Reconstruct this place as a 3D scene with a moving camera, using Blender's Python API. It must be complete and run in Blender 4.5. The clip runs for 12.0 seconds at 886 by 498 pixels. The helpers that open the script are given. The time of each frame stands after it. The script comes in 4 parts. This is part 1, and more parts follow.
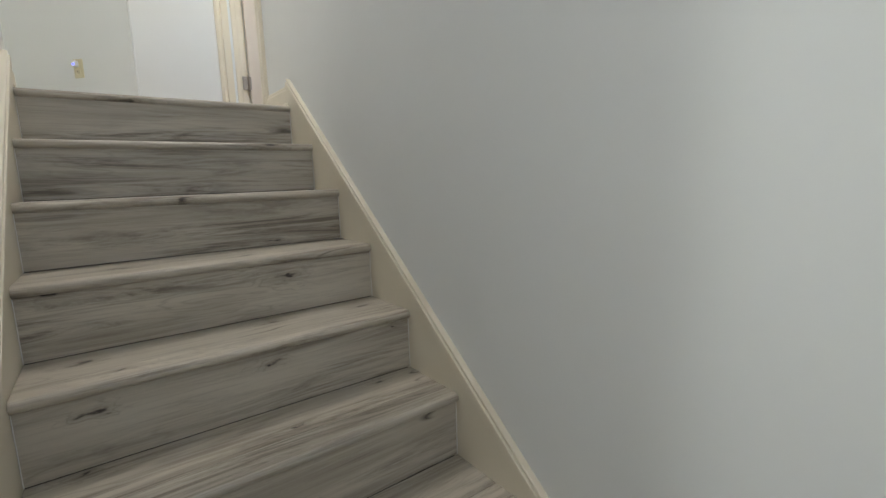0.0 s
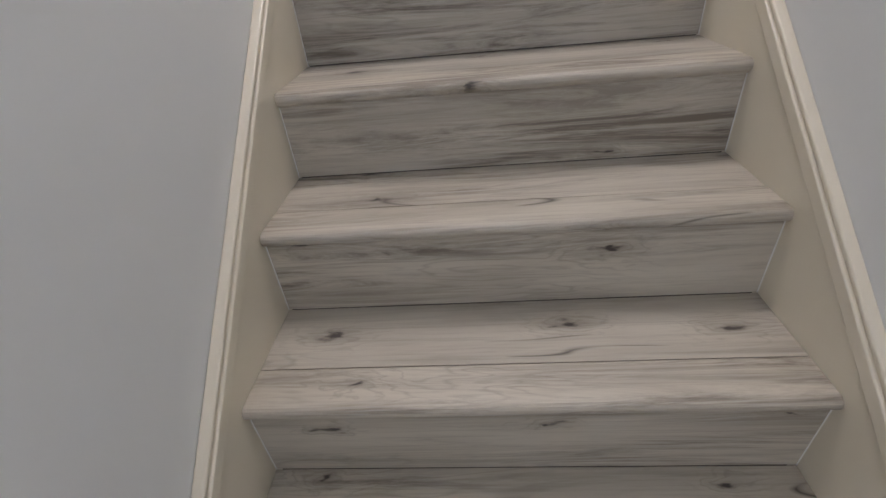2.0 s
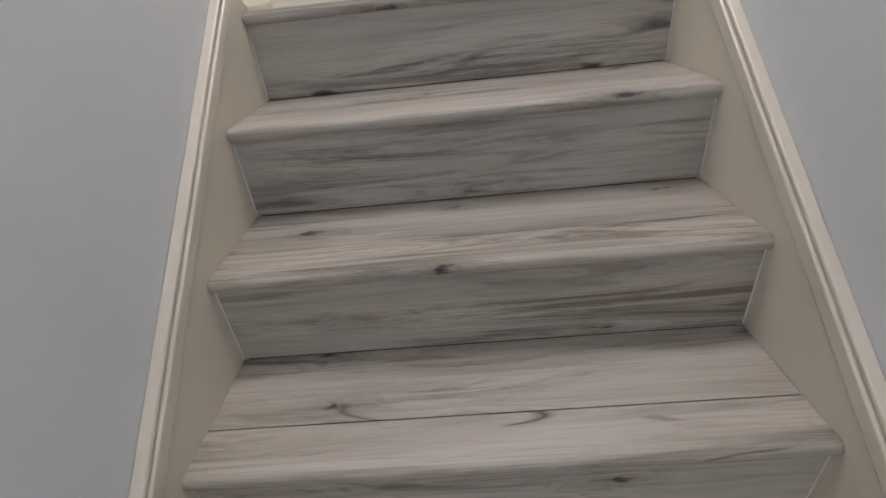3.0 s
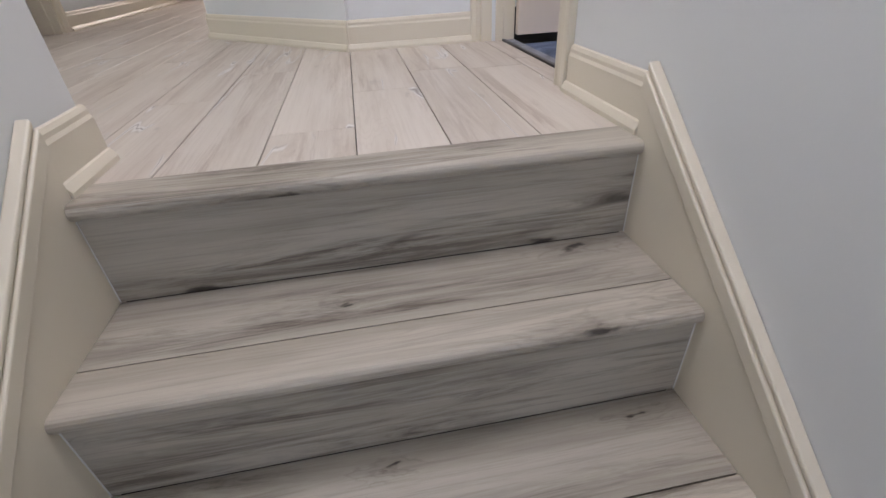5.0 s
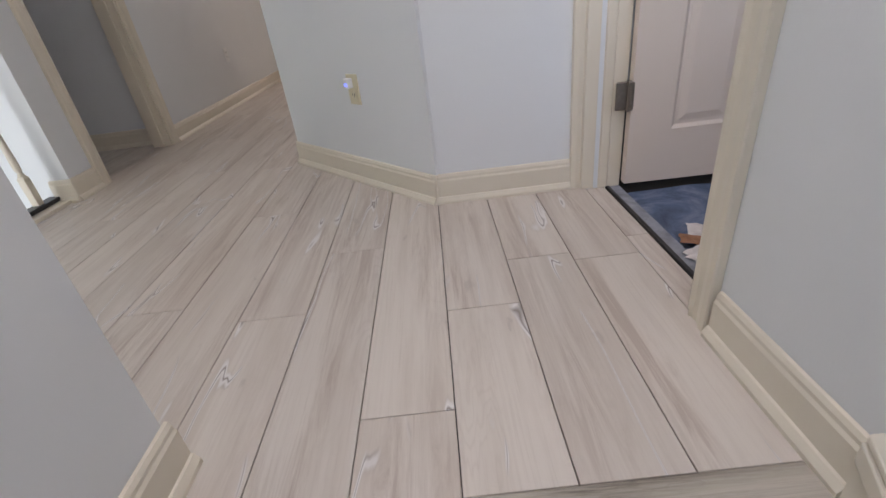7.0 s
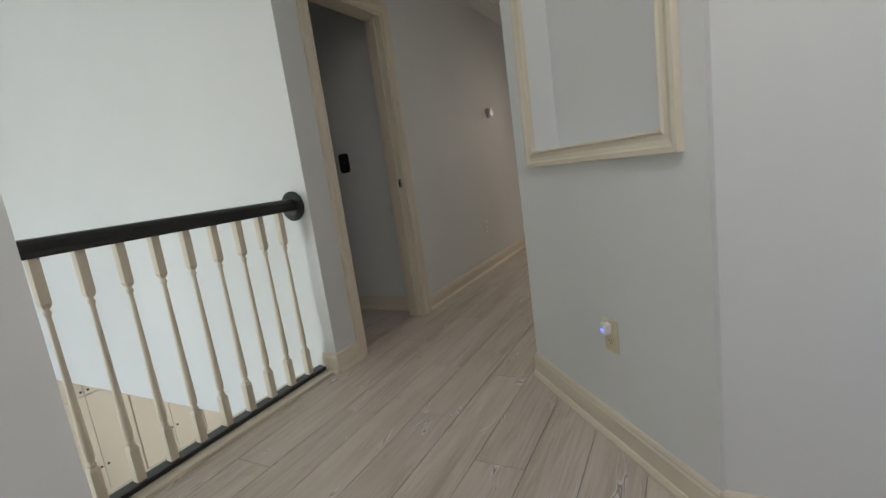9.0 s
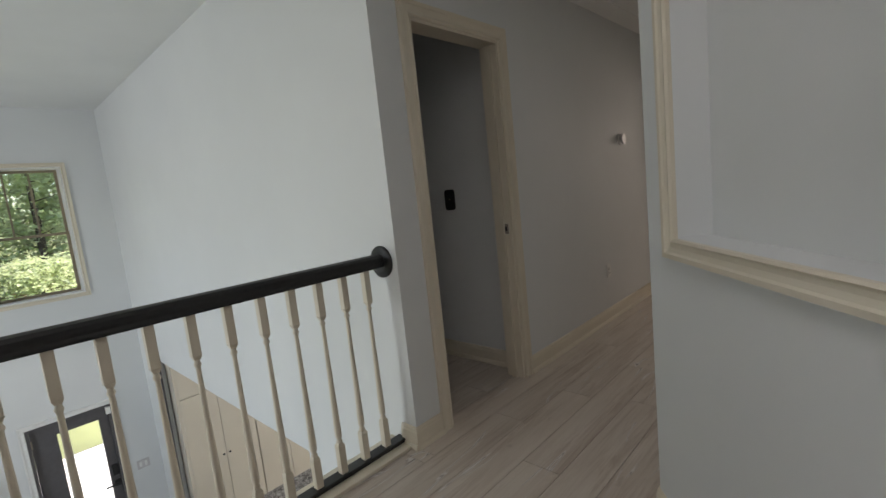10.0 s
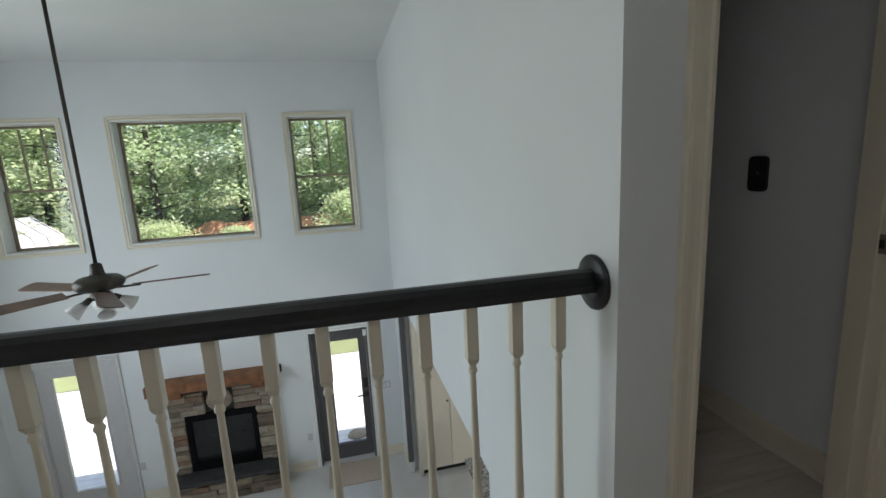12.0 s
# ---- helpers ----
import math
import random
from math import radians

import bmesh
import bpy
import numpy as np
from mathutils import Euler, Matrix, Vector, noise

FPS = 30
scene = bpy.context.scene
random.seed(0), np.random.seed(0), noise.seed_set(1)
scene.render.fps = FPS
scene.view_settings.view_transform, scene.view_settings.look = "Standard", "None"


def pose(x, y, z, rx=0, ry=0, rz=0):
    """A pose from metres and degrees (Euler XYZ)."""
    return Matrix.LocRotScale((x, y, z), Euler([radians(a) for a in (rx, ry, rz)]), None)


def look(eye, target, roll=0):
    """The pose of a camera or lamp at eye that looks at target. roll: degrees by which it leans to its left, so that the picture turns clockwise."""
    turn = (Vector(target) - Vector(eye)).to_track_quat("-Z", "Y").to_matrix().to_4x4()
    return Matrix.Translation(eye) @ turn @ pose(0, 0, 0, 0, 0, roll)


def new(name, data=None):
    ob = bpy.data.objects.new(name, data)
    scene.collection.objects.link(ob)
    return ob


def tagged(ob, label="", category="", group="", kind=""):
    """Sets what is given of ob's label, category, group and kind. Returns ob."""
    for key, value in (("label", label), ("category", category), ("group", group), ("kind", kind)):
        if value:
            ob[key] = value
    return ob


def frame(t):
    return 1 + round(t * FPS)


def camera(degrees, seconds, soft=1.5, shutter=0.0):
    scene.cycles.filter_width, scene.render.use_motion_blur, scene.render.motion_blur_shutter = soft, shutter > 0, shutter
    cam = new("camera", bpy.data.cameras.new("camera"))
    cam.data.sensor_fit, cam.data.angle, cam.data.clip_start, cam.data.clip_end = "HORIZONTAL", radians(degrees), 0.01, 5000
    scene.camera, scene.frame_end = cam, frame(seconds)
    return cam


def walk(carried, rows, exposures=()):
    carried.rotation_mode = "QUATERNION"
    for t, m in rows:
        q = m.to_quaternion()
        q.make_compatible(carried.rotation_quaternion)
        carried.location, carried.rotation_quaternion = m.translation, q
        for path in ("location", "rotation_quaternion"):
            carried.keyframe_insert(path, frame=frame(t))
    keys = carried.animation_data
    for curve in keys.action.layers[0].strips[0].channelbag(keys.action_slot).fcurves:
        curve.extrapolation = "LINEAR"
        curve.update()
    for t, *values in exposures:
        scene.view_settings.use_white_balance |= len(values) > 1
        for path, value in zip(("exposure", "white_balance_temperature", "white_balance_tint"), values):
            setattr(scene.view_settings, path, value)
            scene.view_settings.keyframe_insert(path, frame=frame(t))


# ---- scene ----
cam = camera(88.6, 12.0)
EXPOSURES = ((0.0, 2.48, 7100, 9), (0.5, 2.68, 7000, 10), (1.0, 2.72, 6800, 12), (1.5, 2.8, 6850, 16), (2.5, 2.65, 6700, 18), (5.5, 2.4, 6500, 19), (6.5, 2.2, 6500, 20), (7.5, 2.05, 6550, 18), (9.5, 1.45, 6900, 11),
             (10.5, 1.15, 6700, 16), (11.5, 1.25, 6600, 13), (12.0, 1.05, 6450, 9))
PATH = [
    (0, (-0.26, -2.273, -0.37), (0.916, -0.685, -0.677), -1.8),
    (0.5, (-0.058, -2.201, -0.38), (0.638, -0.372, -0.791), -1.5),
    (1, (0.003, -2.045, -0.368), (0.307, -0.192, -1.056), -2.8),
    (1.5, (-0.018, -1.678, -0.337), (-0.056, 0.034, -1.371), -4.4),
    (2, (-0.039, -1.494, -0.153), (-0.202, 0.151, -1.279), -5.9),
    (2.5, (-0.007, -1.334, -0.119), (-0.181, 0.352, -1.181), -7.2),
    (3, (0.006, -1.179, 0.03), (-0.104, 0.531, -1.0), -6.6),
    (3.2, (0.003, -1.16, 0.056), (-0.098, 0.566, -0.95), -6.4),
    (4.8, (0.002, -0.805, 0.313), (0.274, 0.884, -0.724), -3.5),
    (5, (0.02, -0.742, 0.31), (0.274, 0.914, -0.782), -3.2),
    (5.5, (0.033, -0.616, 0.433), (0.157, 0.959, -0.794), -3.2),
    (6, (0.024, -0.518, 0.455), (0.048, 1.048, -0.789), -4.0),
    (6.5, (-0.021, -0.411, 0.644), (-0.037, 1.227, -0.502), -5.2),
    (7, (0.021, -0.339, 0.68), (-0.013, 1.406, -0.296), -7.3),
    (7.5, (0.081, -0.184, 0.788), (-0.097, 1.639, -0.014), -8.3),
    (7.7, (0.087, -0.168, 0.835), (-0.191, 1.671, 0.1), -8.3),
    (9.3, (-0.094, 0.171, 1.031), (-1.152, 1.843, 0.735), -6.7),
    (9.5, (-0.117, 0.27, 1.073), (-1.241, 1.898, 0.78), -5.8),
    (10, (-0.159, 0.442, 1.23), (-1.529, 1.877, 0.973), -6.0),
    (10.5, (-0.245, 0.529, 1.236), (-1.838, 1.722, 1.038), -5.0),
    (11, (-0.404, 0.734, 1.271), (-2.111, 1.76, 1.086), -3.9),
    (11.5, (-0.567, 0.929, 1.255), (-2.372, 1.751, 0.998), -3.5),
    (12, (-0.768, 1.117, 1.264), (-2.684, 1.556, 0.894), -3.0),
]
walk(cam, [(t, look(eye, target, roll)) for t, eye, target, roll in PATH], EXPOSURES)

# ---- world, sun, fill lamps ----
CEIL, CEIL_HALL = 2.61, 2.47      # ceiling heights
world = bpy.data.worlds.new("sky")
scene.world = world
world.use_nodes = True
wn = world.node_tree
bg = wn.nodes["Background"]
sky = wn.nodes.new("ShaderNodeTexSky")
sky.sky_type, sky.sun_disc = "NISHITA", False
sky.sun_elevation, sky.sun_rotation = radians(56.0), radians(8.5)
wn.links.new(sky.outputs[0], bg.inputs[0])
bg.inputs[1].default_value = 0.15

sun = new("sun", bpy.data.lights.new("sun", "SUN"))
sun.data.energy, sun.data.angle, sun.data.color = 5.0, radians(0.5), (1.0, 0.95, 0.88)
sun.matrix_world = look((1.5, 10.0, 15.0), (0, 0, 0))


def fill_light(name, eye, target, w, h, watts, color):
    """Added area lamp standing in for daylight from out of view."""
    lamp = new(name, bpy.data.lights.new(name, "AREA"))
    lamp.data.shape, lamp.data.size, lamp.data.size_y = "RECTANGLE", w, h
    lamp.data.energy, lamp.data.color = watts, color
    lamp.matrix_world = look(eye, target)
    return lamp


# added lamp in an unseen south opening, lifting the great room
fill_light("window_light_great_room", (-4.2, -3.12, 0.5), (-4.2, 0, 0.3), 2.2, 2.8, 32, (0.88, 0.95, 1.0))
# weak lamp added high behind the stair foot, out of view
fill_light("window_light_stair", (0.0, -3.97, 1.5), (0.0, 0, 0.0), 0.9, 1.2, 0.9, (0.96, 0.98, 1.0))
# added side lamp for light assumed from an unseen spot on the left
fill_light("window_light_lower_landing", (-0.56, -2.75, -0.10), (0.5, -2.55, -0.2), 1.0, 1.1, 0.78, (0.96, 0.98, 1.0))
# overhead lamp added to brighten landing and stair; no skylight is known
fill_light("skylight_stair_head", (-0.05, 0.10, CEIL + 0.08), (-0.05, 0.10, 0), 0.9, 0.9, 5.2, (0.98, 0.97, 1.0))
# added lamp that lights the open door leaf from an unseen side
fill_light("window_light_bedroom", (1.6, -0.79, 1.35), (1.2, 1.2, 0.7), 1.2, 1.2, 1.7, (1.0, 0.95, 0.93))
# added warm lamp for the bright far room's unseen source; no window built
fill_light("window_light_hall_end", (-1.2, 7.85, 1.5), (-1.2, 4, 0.8), 1.2, 1.3, 17, (1.0, 0.86, 0.76))
# added lamp to brighten the pantry cabinets; the wall behind it is closed
fill_light("window_light_kitchen", (-2.6, 5.1, -1.5), (-5.4, 2.0, -2.2), 1.6, 1.2, 24, (1.0, 0.97, 0.92))

# ---- materials ----


def nodes_of(name):
    m = bpy.data.materials.new(name)
    m.use_nodes = True
    return m, m.node_tree.nodes, m.node_tree.links, m.node_tree.nodes["Principled BSDF"]


def mapped(n, l, scale, random_shift=True):
    """Object coordinates, shifted at random per object, stretched by scale."""
    tc, mp = n.new("ShaderNodeTexCoord"), n.new("ShaderNodeMapping")
    mp.inputs["Scale"].default_value = scale
    if random_shift:
        oi, mul, add = n.new("ShaderNodeObjectInfo"), n.new("ShaderNodeMath"), n.new("ShaderNodeVectorMath")
        mul.operation, mul.inputs[1].default_value = "MULTIPLY", 41.0
        l.new(oi.outputs["Random"], mul.inputs[0])
        l.new(tc.outputs["Object"], add.inputs[0])
        l.new(mul.outputs[0], add.inputs[1])
        l.new(add.outputs[0], mp.inputs["Vector"])
    else:
        l.new(tc.outputs["Object"], mp.inputs["Vector"])
    return mp.outputs[0]


def noise_of(n, l, vec, scale, detail=4, rough=0.55, warp=0.0):
    t = n.new("ShaderNodeTexNoise")
    t.inputs["Scale"].default_value, t.inputs["Detail"].default_value = scale, detail
    t.inputs["Roughness"].default_value, t.inputs["Distortion"].default_value = rough, warp
    l.new(vec, t.inputs["Vector"])
    return t.outputs["Fac"]


def ramp_of(n, l, fac, *stops):
    r = n.new("ShaderNodeValToRGB")
    while len(r.color_ramp.elements) < len(stops):
        r.color_ramp.elements.new(0.5)
    for e, (p, c) in zip(r.color_ramp.elements, stops):
        e.position, e.color = p, (*c, 1) if len(c) == 3 else c
    l.new(fac, r.inputs[0])
    return r.outputs[0]


def mix_of(n, l, fac, a, b, mode="MIX"):
    m = n.new("ShaderNodeMix")
    m.data_type, m.blend_type = "RGBA", mode
    for v, s in ((fac, m.inputs[0]), (a, m.inputs[6]), (b, m.inputs[7])):
        if isinstance(v, (int, float)):
            s.default_value = v
        elif isinstance(v, tuple):
            s.default_value = (*v, 1)
        else:
            l.new(v, s)
    return m.outputs[2]


def bump_of(n, l, height, strength, distance, shader):
    b = n.new("ShaderNodeBump")
    b.inputs["Strength"].default_value, b.inputs["Distance"].default_value = strength, distance
    l.new(height, b.inputs["Height"])
    l.new(b.outputs[0], shader.inputs["Normal"])


def paint(name, color, rough=0.6, mottling=0.05, bump=0.08, grain=160.0):
    """Rolled or brushed paint: slight mottling, fine orange-peel relief."""
    m, n, l, s = nodes_of(name)
    v = mapped(n, l, (1, 1, 1), False)
    big = noise_of(n, l, v, 1.3, 3)
    dark = tuple(c * (1 - mottling * 2) for c in color)
    light = tuple(min(1, c * (1 + mottling)) for c in color)
    l.new(ramp_of(n, l, big, (0.3, dark), (0.7, light)), s.inputs["Base Color"])
    s.inputs["Roughness"].default_value = rough
    bump_of(n, l, noise_of(n, l, v, grain, 2), bump, 0.002, s)
    return m


def plank_wood(name, axis, pale, mid, dark, knot, rough=0.45, crack=None, spread=0.1, lines=0.3, knots=1.0, splits=0.60):
    """Weathered vinyl plank: smoky bands, fine grain, figure that flows round small knots, splits. axis: the way the grain runs."""
    m, n, l, s = nodes_of(name)

    def calc(op, a, b, c=0.0):
        t = n.new("ShaderNodeMath")
        t.inputs[2].default_value = c
        t.operation = op
        for v, k in ((a, t.inputs[0]), (b, t.inputs[1])):
            if isinstance(v, (int, float)):
                k.default_value = v
            else:
                l.new(v, k)
        return t.outputs[0]

    def grey(fac, *stops):
        return ramp_of(n, l, fac, *((p, (v, v, v)) for p, v in stops))
    # flat board coordinates: along the grain, across it, and a place of its own for every board
    tc, oi, sep, com = (n.new("ShaderNode" + k) for k in ("TexCoord", "ObjectInfo", "SeparateXYZ", "CombineXYZ"))
    l.new(tc.outputs["Object"], sep.inputs[0])
    lot = calc("MULTIPLY", oi.outputs["Random"], 41.0)
    l.new(calc("ADD", sep.outputs[axis], lot), com.inputs[0])
    l.new(calc("ADD", calc("ADD", sep.outputs[1 - axis], sep.outputs[2]), calc("MULTIPLY", lot, 1.7)), com.inputs[1])
    l.new(lot, com.inputs[2])

    def grid(a, b):
        mp = n.new("ShaderNodeMapping")
        mp.inputs["Scale"].default_value = (a, b, 1.0)
        l.new(com.outputs[0], mp.inputs["Vector"])
        return mp.outputs[0]

    def mask(a, b, low, high, size=1.0):
        return grey(noise_of(n, l, grid(a, b), size, 2), (low, 0), (high, 1))
    # knots in some of the stretched cells
    small = grid(2.4, 6.2)
    wob, sc, vec, vor = n.new("ShaderNodeTexNoise"), n.new("ShaderNodeVectorMath"), n.new("ShaderNodeVectorMath"), n.new("ShaderNodeTexVoronoi")
    wob.inputs["Scale"].default_value, wob.inputs["Detail"].default_value = 6.0, 4
    l.new(small, wob.inputs["Vector"])
    sc.operation, sc.inputs[3].default_value, vec.operation = "SCALE", 0.34, "ADD"
    l.new(wob.outputs["Color"], sc.inputs[0])
    l.new(small, vec.inputs[0])
    l.new(sc.outputs[0], vec.inputs[1])
    vor.voronoi_dimensions = "2D"
    vor.inputs["Scale"].default_value = 1.0
    l.new(vec.outputs[0], vor.inputs["Vector"])
    cell = n.new("ShaderNodeSeparateColor")
    l.new(vor.outputs["Color"], cell.inputs[0])
    has = calc("MULTIPLY", calc("GREATER_THAN", cell.outputs[0], 0.38), knots)
    dist = calc("MULTIPLY", vor.outputs["Distance"], calc("MULTIPLY_ADD", cell.outputs[1], 1.5, 0.75))
    # broad bands and fine grain
    soft = noise_of(n, l, grid(0.7, 7.0), 1.5, 6, 0.62, 0.6)
    base = ramp_of(n, l, soft, (0.36, mid), (0.56, pale))
    grain = noise_of(n, l, grid(2.2, 95.0), 1.5, 6, 0.74, 0.25)
    base = mix_of(n, l, grey(grain, (0.34, 0.26), (0.50, 0.0)), base, dark)
    streak = noise_of(n, l, grid(1.1, 16.0), 1.5, 9, 0.74, 0.9)
    smoke = calc("MULTIPLY", grey(streak, (0.39, 0.95), (0.47, 0.4), (0.56, 0)), mask(0.7, 4.5, 0.40, 0.56, 1.3))
    base = mix_of(n, l, smoke, base, dark)
    # faint contour figure, lifted round the knots
    lift = calc("MULTIPLY", calc("MULTIPLY", grey(dist, (0.0, 1), (0.4, 0)), has), 3.0)
    field = calc("ADD", calc("MULTIPLY", noise_of(n, l, grid(0.8, 5.0), 1.2, 4, 0.55, 0.3), 22.0), lift)
    near = calc("MAXIMUM", calc("MULTIPLY", grey(dist, (0.2, 1), (0.36, 0)), has), mask(0.9, 4.0, 0.56, 0.64, 1.2))
    rings = calc("MULTIPLY", grey(calc("PINGPONG", field, 0.5), (0.0, lines), (0.22, 0)), near)
    base = mix_of(n, l, rings, base, dark)
    base = mix_of(n, l, calc("MULTIPLY", grey(dist, (0.05, 0.6), (0.10, 0.24), (0.24, 0)), has), base, dark)
    base = mix_of(n, l, calc("MULTIPLY", grey(dist, (0.03, 0.95), (0.07, 0)), has), base, knot)
    # long splits: a dark hairline, and on pale boards a light lip beside it
    wander = calc("ABSOLUTE", calc("SUBTRACT", noise_of(n, l, grid(0.9, 6.0), 1.1, 2.6, 0.45, 0.3), 0.5), 0)
    where = mask(1.9, 5.0, splits, splits + 0.04, 1.1)
    base = mix_of(n, l, calc("MULTIPLY", grey(wander, (0.0, 0.9), (0.003, 0.6), (0.013, 0)), where), base, knot)
    if crack:
        base = mix_of(n, l, calc("MULTIPLY", grey(wander, (0.001, 0), (0.003, 0.95), (0.007, 0.95), (0.010, 0)), where), base, crack)
    tint = ramp_of(n, l, oi.outputs["Random"], (0.0, (1 - spread, 1 - spread, 1.005 - spread)), (1.0, (1 + spread * 0.6, 1 + spread * 0.5, 1 + spread * 0.4)))
    base = mix_of(n, l, 1.0, base, tint, "MULTIPLY")
    l.new(base, s.inputs["Base Color"])
    l.new(grey(grain, (0.2, rough + 0.1), (0.8, rough - 0.06)), s.inputs["Roughness"])
    bump_of(n, l, grain, 0.16, 0.002, s)
    return m


def plain(name, color, rough=0.5, metal=0.0, vary=0.12, scale=20.0, bump=0.1):
    m, n, l, s = nodes_of(name)
    f = noise_of(n, l, mapped(n, l, (1, 1, 1)), scale, 4)
    l.new(ramp_of(n, l, f, (0.3, tuple(c * (1 - vary) for c in color)), (0.7, tuple(min(1, c * (1 + vary)) for c in color))), s.inputs["Base Color"])
    s.inputs["Roughness"].default_value, s.inputs["Metallic"].default_value = rough, metal
    bump_of(n, l, f, bump, 0.002, s)
    return m


def glow(name, color, strength):
    m, n, l, s = nodes_of(name)
    s.inputs["Base Color"].default_value = (*color, 1)
    s.inputs["Emission Color"].default_value, s.inputs["Emission Strength"].default_value = (*color, 1), strength
    return m


def clear_glass(name):
    m, n, l, s = nodes_of(name)
    out = n["Material Output"]
    tr, gl, fr, mx = (n.new("ShaderNode" + k) for k in ("BsdfTransparent", "BsdfGlossy", "Fresnel", "MixShader"))
    gl.inputs["Roughness"].default_value = 0.02
    fr.inputs["IOR"].default_value = 1.45
    l.new(fr.outputs[0], mx.inputs[0])
    l.new(tr.outputs[0], mx.inputs[1])
    l.new(gl.outputs[0], mx.inputs[2])
    l.new(mx.outputs[0], out.inputs["Surface"])
    return m


M_WALL = paint("wall_paint", (0.748, 0.764, 0.762), 0.65, 0.015)
M_CEIL = paint("ceiling_paint", (0.78, 0.79, 0.77), 0.8, 0.02)
M_TRIM = paint("cream_trim_paint", (0.74, 0.675, 0.55), 0.35, 0.03, 0.05, 60)
M_BALUSTER = paint("cream_baluster_paint", (0.72, 0.655, 0.53), 0.35, 0.04, 0.05, 60)
M_DOORPAINT = paint("door_paint", (0.74, 0.645, 0.555), 0.4, 0.02, 0.05, 90)
M_STAIR = plank_wood("grey_stair_plank", 0, (0.53, 0.488, 0.415), (0.42, 0.38, 0.315), (0.165, 0.138, 0.11), (0.045, 0.036, 0.03), spread=0.16)
M_FLOOR = plank_wood("pale_floor_plank", 1, (0.64, 0.58, 0.51), (0.57, 0.505, 0.435), (0.45, 0.375, 0.315), (0.20, 0.165, 0.145), 0.42, (0.76, 0.73, 0.70), 0.05, 0.2, 0.2, 0.495)
M_SUB = plain("dark_underlay", (0.05, 0.045, 0.04), 0.9)
M_RAIL = plain("black_rail_paint", (0.018, 0.019, 0.02), 0.38, 0, 0.2, 60)
M_BLACK = plain("black_plastic", (0.012, 0.012, 0.013), 0.35)
M_STEEL = plain("brushed_nickel", (0.30, 0.26, 0.22), 0.4, 0.9, 0.1, 80)
M_IVORY = plain("ivory_plastic", (0.66, 0.6, 0.42), 0.4, 0, 0.04)
M_WHITEP = plain("white_plastic", (0.8, 0.8, 0.78), 0.35, 0, 0.03)
M_BLUE = glow("blue_indicator", (0.12, 0.16, 1.0), 0.7)
M_GLASS = clear_glass("window_glass")
M_SASH = plain("tan_vinyl_sash", (0.27, 0.22, 0.15), 0.5, 0, 0.06)
M_GREYDOOR = plain("charcoal_door_paint", (0.105, 0.1, 0.105), 0.45, 0, 0.08)
M_GREYTRIM = plain("pale_grey_door_paint", (0.6, 0.58, 0.58), 0.5, 0, 0.04)
M_WOODM = plain("rough_mantel_wood", (0.20, 0.085, 0.035), 0.7, 0, 0.4, 9, 0.5)
M_SLATE = plain("dark_slate", (0.035, 0.034, 0.034), 0.75, 0, 0.35, 6, 0.4)
M_TILE = plain("pale_floor_tile", (0.62, 0.61, 0.59), 0.22, 0, 0.08, 3, 0.02)
M_BRONZE = plain("dark_bronze", (0.06, 0.05, 0.042), 0.4, 0.6, 0.2, 40)
M_BLADE = plain("walnut_fan_blade", (0.17, 0.105, 0.075), 0.42, 0, 0.25, 14)
M_FROST = plain("frosted_glass_shade", (0.78, 0.76, 0.74), 0.35, 0, 0.05)
M_CAB = paint("cabinet_paint", (0.72, 0.66, 0.55), 0.4, 0.02, 0.04, 60)
M_MAT = plain("tan_door_mat", (0.5, 0.41, 0.33), 0.95, 0, 0.2, 70, 0.6)


def stone_material():
    m, n, l, s = nodes_of("ledger_stone")
    v = mapped(n, l, (1, 1, 1))
    f = noise_of(n, l, v, 14, 6)
    oi = n.new("ShaderNodeObjectInfo")
    own = ramp_of(n, l, oi.outputs["Random"], (0.0, (0.11, 0.085, 0.065)), (0.3, (0.28, 0.23, 0.17)), (0.6, (0.38, 0.34, 0.28)), (0.85, (0.24, 0.14, 0.08)), (1.0, (0.15, 0.13, 0.115)))
    l.new(mix_of(n, l, 0.6, own, mix_of(n, l, 1.0, own, ramp_of(n, l, f, (0.25, (0.4, 0.38, 0.35)), (0.75, (1.3, 1.25, 1.2))), "MULTIPLY")), s.inputs["Base Color"])
    s.inputs["Roughness"].default_value = 0.85
    bump_of(n, l, f, 0.6, 0.01, s)
    return m


def granite_material():
    m, n, l, s = nodes_of("speckled_granite")
    v = mapped(n, l, (1, 1, 1))
    f = noise_of(n, l, v, 22, 8, 0.75, 1.2)
    l.new(ramp_of(n, l, f, (0.36, (0.03, 0.03, 0.032)), (0.5, (0.3, 0.28, 0.27)), (0.62, (0.6, 0.58, 0.56))), s.inputs["Base Color"])
    s.inputs["Roughness"].default_value = 0.15
    return m


def dropcloth_material():
    m, n, l, s = nodes_of("blue_marbled_cloth")
    v = mapped(n, l, (1, 1, 1))
    f = noise_of(n, l, v, 6.0, 6, 0.65, 1.4)
    g = noise_of(n, l, v, 2.2, 3)
    blue = ramp_of(n, l, f, (0.3, (0.035, 0.055, 0.1)), (0.5, (0.10, 0.14, 0.23)), (0.68, (0.22, 0.25, 0.34)))
    l.new(mix_of(n, l, ramp_of(n, l, g, (0.6, (0, 0, 0)), (0.72, (0.7, 0.7, 0.7))), blue, (0.2, 0.15, 0.15)), s.inputs["Base Color"])
    s.inputs["Roughness"].default_value = 0.6
    bump_of(n, l, f, 0.5, 0.01, s)
    return m


